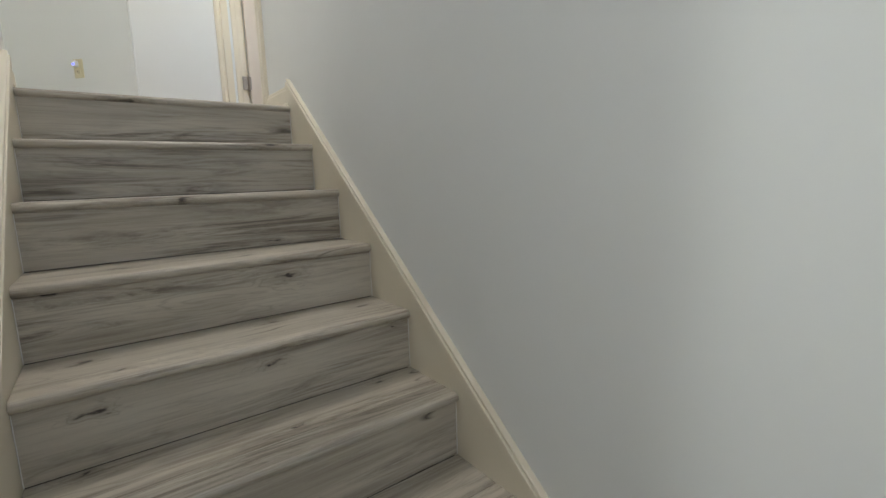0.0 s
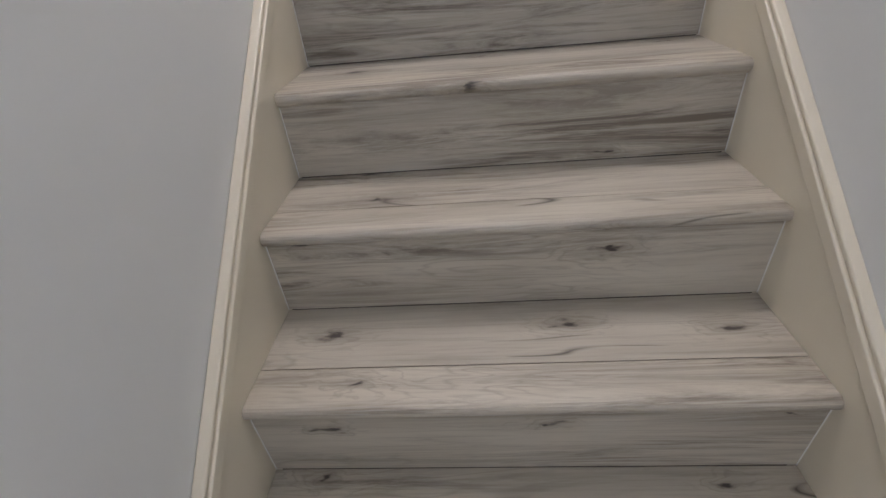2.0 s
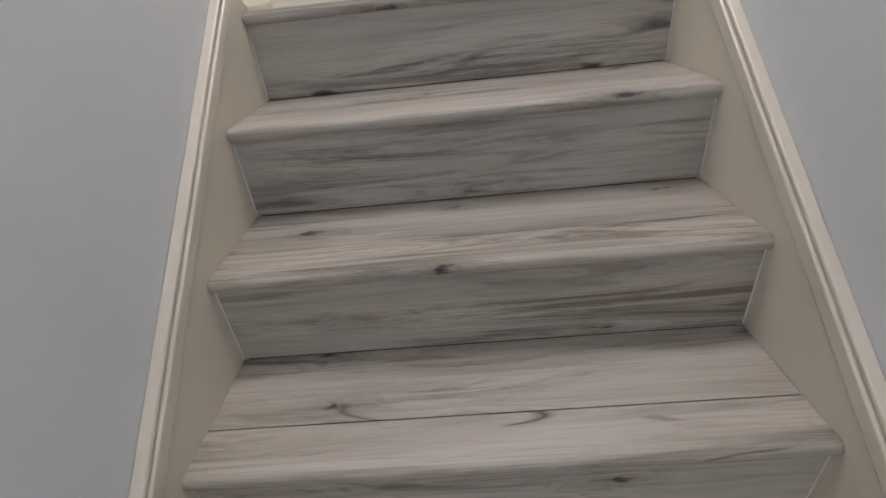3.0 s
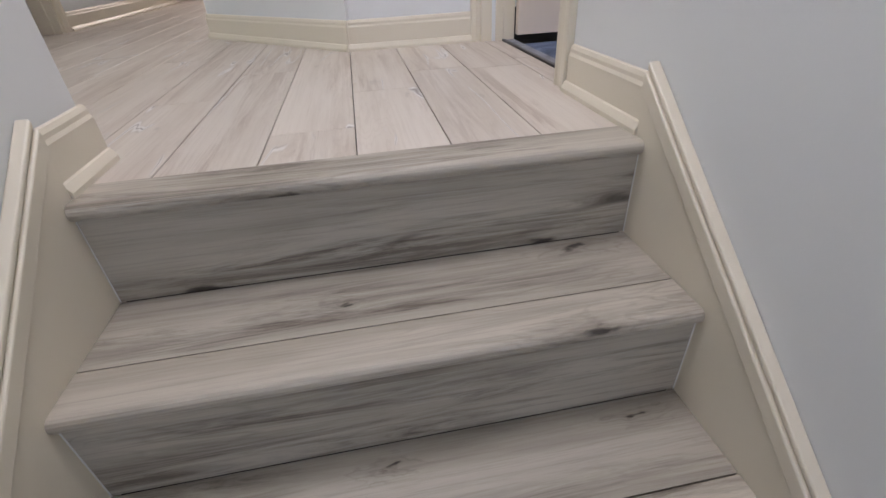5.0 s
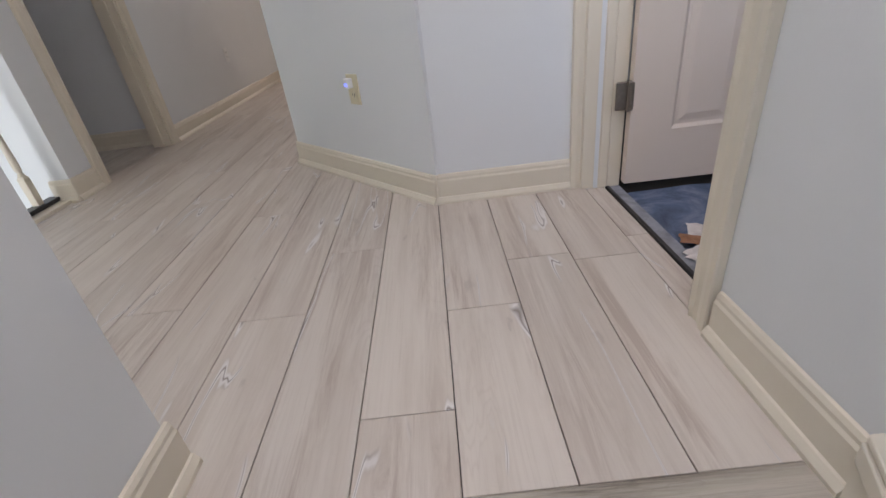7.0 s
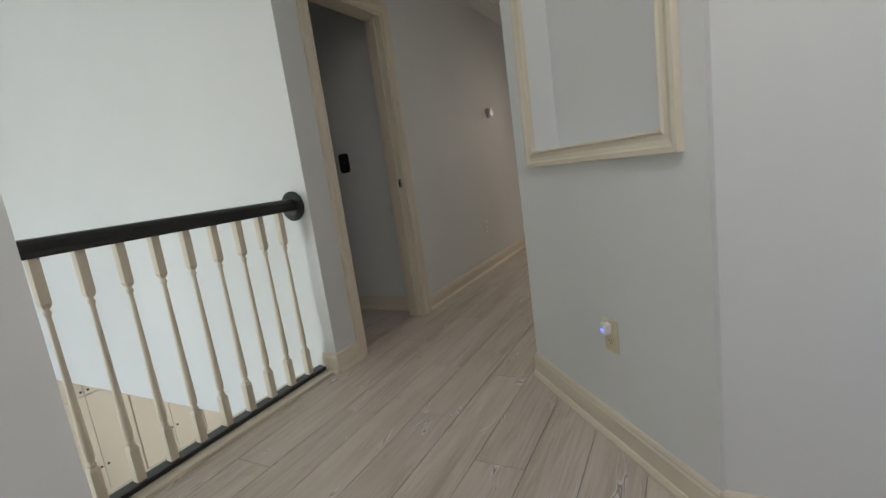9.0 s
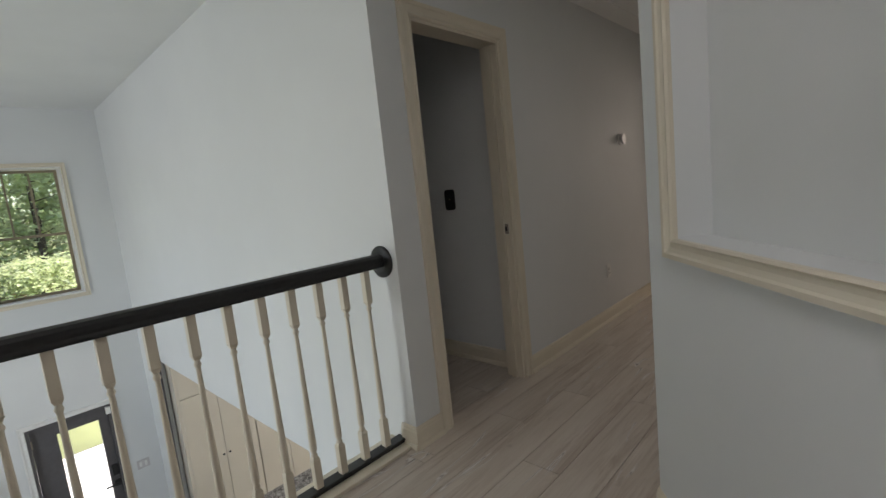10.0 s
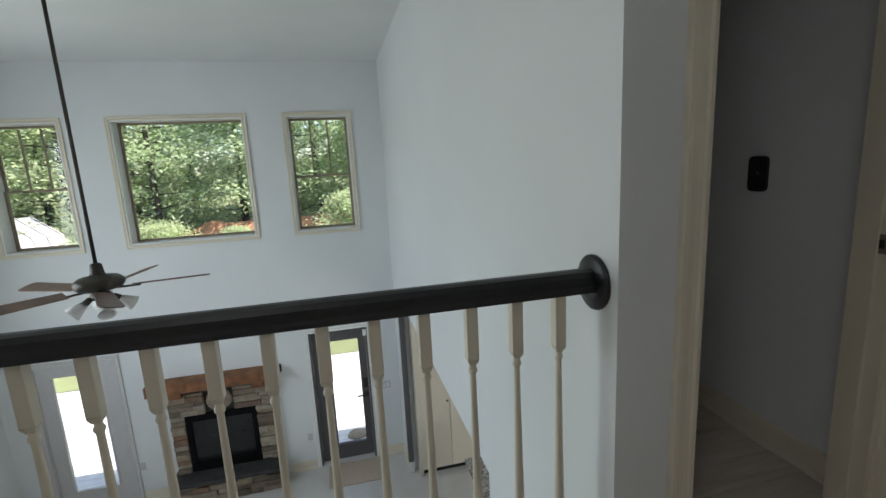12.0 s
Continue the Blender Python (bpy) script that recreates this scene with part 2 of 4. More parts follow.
def leaf_material(name, a, b):
    m, n, l, s = nodes_of(name)
    geo = n.new("ShaderNodeNewGeometry")
    l.new(ramp_of(n, l, geo.outputs["Random Per Island"], (0.0, a), (1.0, b)), s.inputs["Base Color"])
    s.inputs["Roughness"].default_value = 0.6
    back, both = n.new("ShaderNodeBsdfTranslucent"), n.new("ShaderNodeMixShader")
    both.inputs[0].default_value = 0.55
    l.new(s.inputs["Base Color"].links[0].from_socket, back.inputs["Color"])
    l.new(s.outputs[0], both.inputs[1])
    l.new(back.outputs[0], both.inputs[2])
    l.new(both.outputs[0], n["Material Output"].inputs["Surface"])
    return m


M_STONE = stone_material()
M_GRANITE = granite_material()
M_CLOTH = dropcloth_material()
M_LEAF = leaf_material("green_leaves", (0.36, 0.45, 0.25), (0.58, 0.68, 0.42))
M_LEAF2 = leaf_material("yellow_green_leaves", (0.42, 0.49, 0.27), (0.64, 0.70, 0.44))
M_BARK = plain("tree_bark", (0.09, 0.07, 0.055), 0.9, 0, 0.3, 8, 0.6)
M_GRASS = plain("lawn", (0.20, 0.22, 0.10), 0.9, 0, 0.35, 0.6, 0.4)
M_CLAY = plain("orange_clay", (0.42, 0.2, 0.11), 0.95, 0, 0.3, 1.4, 0.5)
M_DECK = plain("weathered_deck_board", (0.72, 0.7, 0.68), 0.7, 0, 0.1, 6, 0.2)
M_METALROOF = plain("pale_metal_roof", (0.36, 0.34, 0.34), 0.5, 0.0, 0.1, 2)
M_SHED = plain("shed_siding", (0.5, 0.42, 0.36), 0.8, 0, 0.1, 3)
M_OUTWALL = plain("outer_siding", (0.55, 0.54, 0.52), 0.8, 0, 0.1, 2)

# ---- mesh helpers ----


def box_into(bm, x0, x1, y0, y1, z0, z1, bevel=0.0):
    vs = [bm.verts.new(p) for p in ((x0, y0, z0), (x1, y0, z0), (x1, y1, z0), (x0, y1, z0), (x0, y0, z1), (x1, y0, z1), (x1, y1, z1), (x0, y1, z1))]
    fs = [bm.faces.new([vs[i] for i in f]) for f in ((3, 2, 1, 0), (4, 5, 6, 7), (0, 1, 5, 4), (1, 2, 6, 5), (2, 3, 7, 6), (3, 0, 4, 7))]
    if bevel:
        es = list({e for f in fs for e in f.edges})
        bmesh.ops.bevel(bm, geom=es, offset=bevel, segments=2, affect="EDGES", profile=0.5)
    return bm


def boxes(*specs, bevel=0.0):
    bm = bmesh.new()
    for s in specs:
        box_into(bm, *s, bevel=bevel)
    return bm


def lathe_into(bm, profile, x=0, y=0, seg=12):
    """Turns (radius, z) pairs about the upright through x, y."""
    rings = []
    for r, z in profile:
        rings.append([bm.verts.new((x + r * math.cos(2 * math.pi * i / seg), y + r * math.sin(2 * math.pi * i / seg), z)) for i in range(seg)])
    for a, b in zip(rings, rings[1:]):
        for i in range(seg):
            f = bm.faces.new((a[i], a[(i + 1) % seg], b[(i + 1) % seg], b[i]))
            f.smooth = True
    bm.faces.new(list(reversed(rings[0])))
    bm.faces.new(rings[-1])
    return bm


def lathe(profile, seg=14):
    return lathe_into(bmesh.new(), profile, seg=seg)


def extrude_profile(points, axis, a, b):
    """A closed outline drawn out along x, y or z from a to b. Points are in the other two axes, in order."""
    bm = bmesh.new()

    def at(p, c):
        return (c, *p) if axis == 0 else (p[0], c, p[1]) if axis == 1 else (*p, c)
    lo, hi = [bm.verts.new(at(p, a)) for p in points], [bm.verts.new(at(p, b)) for p in points]
    k = len(points)
    bm.faces.new(lo)
    bm.faces.new(list(reversed(hi)))
    for i in range(k):
        bm.faces.new((lo[i], hi[i], hi[(i + 1) % k], lo[(i + 1) % k]))
    bmesh.ops.recalc_face_normals(bm, faces=bm.faces)
    return bm


def mesh_of(name, bm, material):
    me = bpy.data.meshes.new(name)
    bmesh.ops.recalc_face_normals(bm, faces=bm.faces)
    bm.to_mesh(me)
    bm.free()
    me.materials.append(material)
    return me


def part(name, bm, material, parent=None, label="", loc=None, rot=None):
    ob = new(name, mesh_of(name, bm, material))
    if parent is not None:
        ob.parent = parent
    if loc:
        ob.location = loc
    if rot:
        ob.rotation_euler = [radians(a) for a in rot]
    if label:
        ob["label"] = label
    return ob


def thing(name, label, category, loc=(0, 0, 0), rz=0.0, group="", kind=""):
    ob = new(name)
    ob.matrix_world = pose(*loc, 0, 0, rz)
    ob.empty_display_size = 0.1
    return tagged(ob, label, category, group, kind)


def structure(name, bm, material, label="", category=""):
    return tagged(part(name, bm, material), label, category, kind="structure")


# ---- plan ----
RISE, RUN, STEPS = 0.2012, 0.2525, 8
XL, XR = -0.470, 0.523            # clear width between the skirt boards
WL, WR = -0.492, 0.545            # stair wall faces
LOW = -RISE * STEPS               # lower landing
YLOW = -RUN * (STEPS - 1)         # front of the lowest riser
FLOOR2 = -2.99                    # great room floor
FAR, GRIGHT, GLEFT = -7.0, 1.79, -3.1
HALL_L, HALL_R, HALL_END = -1.748, -0.688, 5.5
CH1, CH2 = (-0.001, 1.229), (-0.688, 1.9755)   # the splayed wall's two corners
AY0, AY1 = 0.455, 1.205              # doorway beside the stair head
BY0, BY1 = 2.03, 2.735                         # doorway in the hall's wall
DOOR_H = 2.05


def wall_x(x0, x1, y0, y1, z0, z1, holes):
    """A wall that runs along y, with openings (y0, y1, z0, z1) side by side."""
    bm, y = bmesh.new(), y0
    for a, b, c, d in sorted(holes):
        box_into(bm, x0, x1, y, a, z0, z1)
        if c > z0:
            box_into(bm, x0, x1, a, b, z0, c)
        if d < z1:
            box_into(bm, x0, x1, a, b, d, z1)
        y = b
    box_into(bm, x0, x1, y, y1, z0, z1)
    return bm


def wall_y(y0, y1, x0, x1, z0, z1, holes):
    bm, x = bmesh.new(), x0
    for a, b, c, d in sorted(holes):
        if a > x:
            box_into(bm, x, a, y0, y1, z0, z1)
        if c > z0:
            box_into(bm, a, b, y0, y1, z0, c)
        if d < z1:
            box_into(bm, a, b, y0, y1, d, z1)
        x = b
    if x1 > x:
        box_into(bm, x, x1, y0, y1, z0, z1)
    return bm


# windows of the far wall: outer casing extents
W_Z0, W_Z1 = 0.425, 2.0
WINDOWS = ((-2.72, -1.86, True), (-1.42, 0.125, False), (0.55, 1.41, True))
CAS = 0.045
LDOOR, GDOOR = (-2.74, -1.80), (0.57, 1.37)
HEAD2 = FLOOR2 + 2.04
far_holes_low = [(LDOOR[0], LDOOR[1], FLOOR2, HEAD2), (GDOOR[0], GDOOR[1], FLOOR2, HEAD2)]
far_holes_high = [(a + CAS, b - CAS, W_Z0 + CAS, W_Z1 - CAS) for a, b, _ in WINDOWS]
bm = wall_x(FAR - 0.25, FAR, GLEFT - 0.12, 5.3, FLOOR2 - 0.3, -0.3, far_holes_low)
me_tmp = wall_x(FAR - 0.25, FAR, GLEFT - 0.12, 5.3, -0.3, CEIL + 0.12, far_holes_high)
tmp = bpy.data.meshes.new("tmp")
me_tmp.to_mesh(tmp)
me_tmp.free()
bm.from_mesh(tmp)
structure("wall_west", bm, M_WALL, "tall pale blue-grey painted wall with high windows", "wall")
OPEN_L, OPEN_R, OPEN_Z = -6.55, -2.87, -0.40
structure("wall_north", wall_y(GRIGHT, GRIGHT + 0.12, FAR, HALL_L, FLOOR2 - 0.3, CEIL + 0.12, [(OPEN_L, OPEN_R, FLOOR2 - 0.3, OPEN_Z)]), M_WALL, "pale painted great room wall above a wide opening", "wall")
# unseen opening cut here to hold the great room fill lamp
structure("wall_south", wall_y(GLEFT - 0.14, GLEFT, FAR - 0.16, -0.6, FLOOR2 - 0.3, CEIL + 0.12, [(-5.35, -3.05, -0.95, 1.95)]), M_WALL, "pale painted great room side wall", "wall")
structure("wall_under_landing", boxes((-1.93, -1.85, GLEFT, GRIGHT, FLOOR2 - 0.3, -0.28)), M_WALL, "pale painted wall below the balcony", "wall")
# opening in the unseen stretch is added for the lower landing lamp
structure("wall_stair_west", wall_x(WL - 0.12, WL, -3.95, 0.195, LOW - 0.3, CEIL + 0.1, [(-3.3, -2.2, -0.70, 0.50)]), M_WALL, "plain pale painted stair wall", "wall")
structure("wall_balcony_south", boxes((-2.0, WL - 0.12, 0.075, 0.195, -0.3, CEIL + 0.1)), M_WALL, "plain pale painted wall at the balcony's end", "wall")
# the high opening is added, only to seat the stair lamp
structure("wall_stair_south", wall_y(-4.08, -3.95, WL - 0.12, WR + 0.12, LOW - 0.3, CEIL + 0.1, [(-0.45, 0.45, 0.9, 2.1)]), M_WALL, "plain pale wall at the foot of the stair", "wall")
structure("wall_stair_east", wall_x(WR, WR + 0.115, -3.95, 1.240, LOW - 0.3, CEIL + 0.1, [(AY0, AY1, -0.04, DOOR_H)]), M_WALL, "plain pale painted stair wall beside the doorway", "wall")
# the splayed wall with its niche, and the short wall beside the door
N_IN = (0.190, 0.885, 1.022, 2.05)   # niche opening along the splayed wall, and its height
ANG = math.degrees(math.atan2(CH1[1] - CH2[1], CH1[0] - CH2[0]))
L_CH = math.hypot(CH1[0] - CH2[0], CH1[1] - CH2[1])
splay = structure("wall_splayed", wall_y(0.0, 0.10, 0.0, L_CH, -0.02, CEIL + 0.1, [N_IN]), M_WALL, "splayed pale wall with a framed niche", "wall")
splay.matrix_world = pose(CH2[0], CH2[1], 0, 0, 0, ANG)
back = structure("wall_niche_back", boxes((N_IN[0] - 0.03, N_IN[1] + 0.03, 0.10, 0.13, N_IN[2] - 0.05, N_IN[3] + 0.05)), M_WALL, "pale painted back of the wall niche", "wall")
back.matrix_world = splay.matrix_world
structure("wall_landing_north", boxes((CH1[0], WR + 0.115, CH1[1] + 0.01, CH1[1] + 0.12, -0.02, CEIL + 0.1)), M_WALL, "short pale wall beside the doorway", "wall")
structure("wall_hall_east", boxes((HALL_R, HALL_R + 0.1, CH2[1], HALL_END, -0.02, CEIL + 0.1)), M_WALL, "plain pale hallway wall", "wall")
structure("wall_hall_west", wall_x(HALL_L - 0.115, HALL_L, GRIGHT + 0.12, HALL_END, -0.02, CEIL + 0.1, [(BY0, BY1, -0.02, DOOR_H)]), M_WALL, "pale hallway wall with an open doorway", "wall")
structure("wall_hall_end", wall_y(HALL_END, HALL_END + 0.12, HALL_L - 0.2, HALL_R + 0.1, -0.02, CEIL + 0.1, [(-1.55, -0.8, -0.02, DOOR_H)]), M_WALL, "pale wall at the hallway's end", "wall")
# closed rooms behind the doorways
structure("wall_closet_north", boxes((-3.4, HALL_L - 0.115, 2.83, 2.95, -0.02, CEIL)), M_WALL, "pale closet wall with a black wall plate", "wall")
structure("wall_closet_west", boxes((-3.52, -3.4, GRIGHT + 0.12, 2.95, -0.02, CEIL)), M_WALL, "pale closet end wall", "wall")
structure("wall_end_room", boxes((-2.6, -2.48, HALL_END + 0.12, 7.9, -0.02, CEIL), (0.3, 0.42, HALL_END + 0.12, 7.9, -0.02, CEIL), (-2.6, 0.42, 7.9, 8.02, -0.02, CEIL), (-2.6, HALL_L - 0.2, HALL_END, HALL_END + 0.12, -0.02, CEIL), (HALL_R + 0.1, 0.42, HALL_END, HALL_END + 0.12, -0.02, CEIL)), M_WALL, "bright white far room walls", "wall")
# gap in the unseen south side is made for the bedroom lamp
structure("wall_bedroom", boxes((WR + 0.115, 1.0, -0.9, -0.78, -0.02, CEIL), (2.2, 3.2, -0.9, -0.78, -0.02, CEIL), (1.0, 2.2, -0.9, -0.78, -0.02, 0.75), (1.0, 2.2, -0.9, -0.78, 1.95, CEIL), (3.2, 3.32, -0.9, 2.7, -0.02, CEIL), (WR + 0.115, 3.32, 2.6, 2.72, -0.02, CEIL), (WR + 0.02, WR + 0.115, 1.325, 2.6, -0.02, CEIL)), M_WALL, "pale bedroom walls", "wall")
structure("wall_kitchen", boxes((FAR, -1.9, 5.18, 5.3, FLOOR2, -0.3), (-1.93, -1.81, GRIGHT + 0.12, 5.3, FLOOR2, -0.3)), M_WALL, "pale kitchen walls", "wall")
# square hole over the stair head is invented for the overhead lamp
structure("ceiling", boxes((FAR - 0.16, -0.5, -4.1, GRIGHT + 0.12, CEIL, CEIL + 0.12), (-0.5, 0.4, -4.1, -0.35, CEIL, CEIL + 0.12), (-0.5, 0.4, 0.55, GRIGHT + 0.12, CEIL, CEIL + 0.12), (0.4, WR + 0.3, -4.1, GRIGHT + 0.12, CEIL, CEIL + 0.12), (HALL_R - 0.2, WR + 3.0, GRIGHT + 0.12, 2.8, CEIL, CEIL + 0.12), (WR + 0.3, WR + 3.0, -1.0, GRIGHT + 0.12, CEIL, CEIL + 0.12)), M_CEIL, "flat pale painted ceiling", "ceiling")
structure("ceiling_hall", boxes((-3.5, HALL_R + 0.1, GRIGHT + 0.125, 8.0, CEIL_HALL, CEIL_HALL + 0.1), (HALL_R + 0.1, 0.42, HALL_END, 8.0, CEIL_HALL, CEIL_HALL + 0.1)), M_CEIL, "low white hallway ceiling", "ceiling")
structure("ceiling_kitchen", boxes((FAR, -1.85, GRIGHT + 0.12, 5.3, -0.3, -0.2)), M_CEIL, "white kitchen ceiling", "ceiling")
# unseen slab to block the sun; short overhang leaves the deck lit
structure("roof", boxes((FAR - 0.4, 4.0, -4.6, 8.5, CEIL + 0.15, CEIL + 0.3)), M_OUTWALL, "plain unseen roof slab keeping sun off the rooms", "roof")
# floors
floor = structure("floor", boxes((-1.93, WR + 0.09, 0.09, HALL_END, -0.28, -0.012), (-3.5, -1.94, GRIGHT + 0.12, 2.9, -0.28, -0.012)), M_SUB, "pale weathered wood-look plank floor", "floor")
structure("floor_lower_landing", boxes((WL, WR, -3.95, YLOW + 0.3, LOW - 0.2, LOW)), M_STAIR, "grey wood-look lower stair landing", "floor")
structure("floor_great_room", boxes((FAR - 0.01, -1.85, GLEFT, 5.3, FLOOR2 - 0.3, FLOOR2)), M_TILE, "pale glossy great room floor", "floor")
structure("floor_bedroom", boxes((WR + 0.092, 3.2, -0.8, 2.7, -0.28, -0.03)), M_SUB, "dark bare bedroom subfloor", "floor")
structure("floor_end_room", boxes((-2.5, 0.3, HALL_END, 7.9, -0.2, -0.002)), M_TILE, "pale far room floor", "floor")

# ---- staircase ----
stair = thing("staircase", "grey weathered wood-look stair between cream skirt boards", "staircase")


def nosing_bm():
    pts = [(0.0, 0.0)]
    r = 0.0145
    for i in range(9):
        a = math.pi / 2 + math.pi * i / 8
        pts.append((r + r * math.cos(a) - 0.0, -r + r * math.sin(a)))
    pts = pts[1:] + [(0.0935, -0.029), (0.0935, 0.0)]
    bm = extrude_profile(pts, 0, XL + 0.001, XR - 0.001)
    return bm


nose_me = mesh_of("nosing", nosing_bm(), M_STAIR)
riser_me = mesh_of("riser", boxes((XL + 0.001, XR - 0.001, 0.0, 0.012, 0.0290 - RISE, -0.001)), M_STAIR)
tread_me = mesh_of("tread", boxes((XL + 0.001, XR - 0.001, 0.0, RUN - 0.0835, -0.025, -0.001)), M_STAIR)


def stair_piece(name, me, loc):
    ob = new(name, me)
    ob.parent, ob.location = stair, loc
    return ob


for k in range(STEPS):
    y, z = -RUN * k, -RISE * k
    stair_piece("nosing", nose_me, (0, y - 0.010, z + 0.001))
    stair_piece("riser", riser_me, (0, y + 0.004, z - 0.027))
    if k:
        stair_piece("tread", tread_me, (0, y + 0.0870, z + 0.001))
for k in range(STEPS):
    part("carriage", boxes((XL, XR, -RUN * k + 0.020, -RUN * k + RUN + 0.018, LOW - 0.2, -RISE * k - 0.027)), M_SUB, stair)


bead_me = mesh_of("caulk_line", boxes((0, 0.0022, 0.0, 0.004, -RISE + 0.001, -0.03)), M_WHITEP)
for k in range(STEPS):
    for x in (XL + 0.0005, XR - 0.0027):
        stair_piece("caulk_line", bead_me, (x, -RUN * k + 0.003, -RISE * k))


def skirt_bm(x0, x1, top=0.117, foot=-0.35):
    """Board that follows the pitch; top and foot are its edges from the nosing line."""
    s = RISE / RUN
    yb = YLOW - 0.25
    pts = [(0.025, top), (yb, s * yb + 0.100), (yb, s * yb + foot), (0.025, foot)]
    return extrude_profile(pts, 0, x0, x1)


def cap_bm(x0, x1, z0, z1):
    s = RISE / RUN
    yb = YLOW - 0.25
    pts = [(0.028, 0.120 + z1), (yb, s * yb + 0.100 + z1), (yb, s * yb + 0.100 + z0), (0.028, 0.120 + z0)]
    bm = extrude_profile(pts, 0, x0, x1)
    bmesh.ops.bevel(bm, geom=list(bm.edges), offset=0.003, segments=2, affect="EDGES", profile=0.5)
    return bm


part("skirt_board", skirt_bm(WL + 0.001, XL), M_TRIM, stair, "cream painted skirt board")
part("skirt_board", skirt_bm(XR, WR - 0.001), M_TRIM, stair, "cream painted skirt board")
part("skirt_cap", cap_bm(WL + 0.001, XL + 0.006, -0.036, -0.001), M_TRIM, stair)
part("skirt_cap", cap_bm(XR - 0.006, WR - 0.001, -0.036, -0.001), M_TRIM, stair)
part("skirt_bead", cap_bm(WL + 0.001, XL + 0.001, 0.001, 0.014), M_TRIM, stair)
part("skirt_bead", cap_bm(XR - 0.001, WR - 0.001, 0.001, 0.014), M_TRIM, stair)

# ---- baseboards and casings ----
BB = [(0.0, 0.0), (0.026, 0.0), (0.026, 0.010), (0.018, 0.024), (0.0135, 0.026), (0.0135, 0.085), (0.010, 0.092), (0.010, 0.100), (0.006, 0.108), (0.0, 0.110)]


def baseboard(x0, y0, x1, y1, scale=1.0, z=0.0, shift=0.0):
    """Baseboard with a shoe mould, on the left of the way from the first point to the second."""
    n = math.hypot(x1 - x0, y1 - y0)
    ob = part("baseboard", extrude_profile([(p[0] * 1.0, p[1] * scale) for p in BB], 0, -shift, n + shift), M_TRIM)
    ob.matrix_world = pose(x0, y0, z, 0, 0, math.degrees(math.atan2(y1 - y0, x1 - x0)))
    return tagged(ob, "cream painted baseboard with a shoe mould", "baseboard", kind="structure")


baseboard(WR - 0.001, 0.026, WR - 0.001, AY0 - 0.076)
baseboard(WL + 0.001, 0.205, WL + 0.001, 0.026)
baseboard(WL + 0.001, 0.196, -1.8, 0.196)
baseboard(0.487, CH1[1] + 0.009, CH1[0] - 0.008, CH1[1] + 0.009)
baseboard(CH1[0], CH1[1], CH2[0], CH2[1], shift=0.004)
baseboard(HALL_R - 0.001, CH2[1], HALL_R - 0.001, HALL_END)
baseboard(HALL_L + 0.001, HALL_END, HALL_L + 0.001, BY1 + 0.07)
baseboard(HALL_L + 0.001, BY0 - 0.07, HALL_L + 0.001, GRIGHT - 0.012)
baseboard(HALL_L + 0.012, GRIGHT - 0.001, HALL_L - 0.10, GRIGHT - 0.001)
baseboard(HALL_L - 0.116, 2.829, -3.4, 2.829)
for a, b in ((-3.0, LDOOR[0] - 0.07), (LDOOR[1] + 0.07, -1.3), (0.15, GDOOR[0] - 0.07), (GDOOR[1] + 0.07, GRIGHT)):
    baseboard(FAR + 0.001, b, FAR + 0.001, a, 1.2, FLOOR2)
baseboard(OPEN_R + 0.9, GRIGHT - 0.001, OPEN_R, GRIGHT - 0.001, 1.2, FLOOR2)
baseboard(OPEN_L, GRIGHT - 0.001, FAR, GRIGHT - 0.001, 1.2, FLOOR2)
baseboard(FAR, GLEFT + 0.001, -2.0, GLEFT + 0.001, 1.2, FLOOR2)

CASE = [(0.0, 0.0), (0.0, 0.012), (0.008, 0.018), (0.016, 0.013), (0.030, 0.012), (0.046, 0.015), (0.052, 0.020), (0.068, 0.020), (0.070, 0.016), (0.070, 0.0)]


def casing(width, height, z0=0.0, sill="", scale=1.0, sides=(True, True), top_piece=True):
    """Mitred casing round an opening, in the x-z plane, standing out along -y; the opening runs from 0 to width."""
    bm = bmesh.new()
    outline = [(o * scale, d) for o, d in CASE]

    def run(a, b):
        va = [bm.verts.new(p) for p in a]
        vb = [bm.verts.new(p) for p in b]
        k = len(va)
        for i in range(k):
            bm.faces.new((va[i], va[(i + 1) % k], vb[(i + 1) % k], vb[i]))
        bm.faces.new(va)
        bm.faces.new(list(reversed(vb)))
    top = z0 + height
    low = (lambda o: z0 - o) if sill else (lambda o: z0)
    if sides[0]:
        run([(-o, -d, low(o)) for o, d in outline], [(-o, -d, top + o) for o, d in outline])
    if sides[1]:
        run([(width + o, -d, low(o)) for o, d in outline], [(width + o, -d, top + o) for o, d in outline])
    if top_piece:
        run([(-o, -d, top + o) for o, d in outline], [(width + o, -d, top + o) for o, d in outline])
    if sill == "foot":
        run([(-o, -d, z0 - o) for o, d in outline], [(width + o, -d, z0 - o) for o, d in outline])
    return bm


def trim_on(name, bm, m, label, category="trim", material=None):
    ob = structure(name, bm, material or M_TRIM, label, category)
    ob.matrix_world = m
    return ob


# doorway in the hall wall: faces +x
trim_on("trim_closet_doorway", casing(BY1 - BY0, DOOR_H), pose(HALL_L + 0.0005, BY0, 0, 0, 0, 90), "cream moulded door casing round an open doorway", "door casing")
jamb = thing("door_jamb_closet", "cream door jamb with stops in an open doorway", "door jamb", kind="structure")
J0, J1 = HALL_L - 0.117, HALL_L + 0.002
part("jamb_side", boxes((J0, J1, BY0 - 0.001, BY0 + 0.018, 0, DOOR_H)), M_TRIM, jamb)
part("jamb_side", boxes((J0, J1, BY1 - 0.018, BY1 + 0.001, 0, DOOR_H)), M_TRIM, jamb)
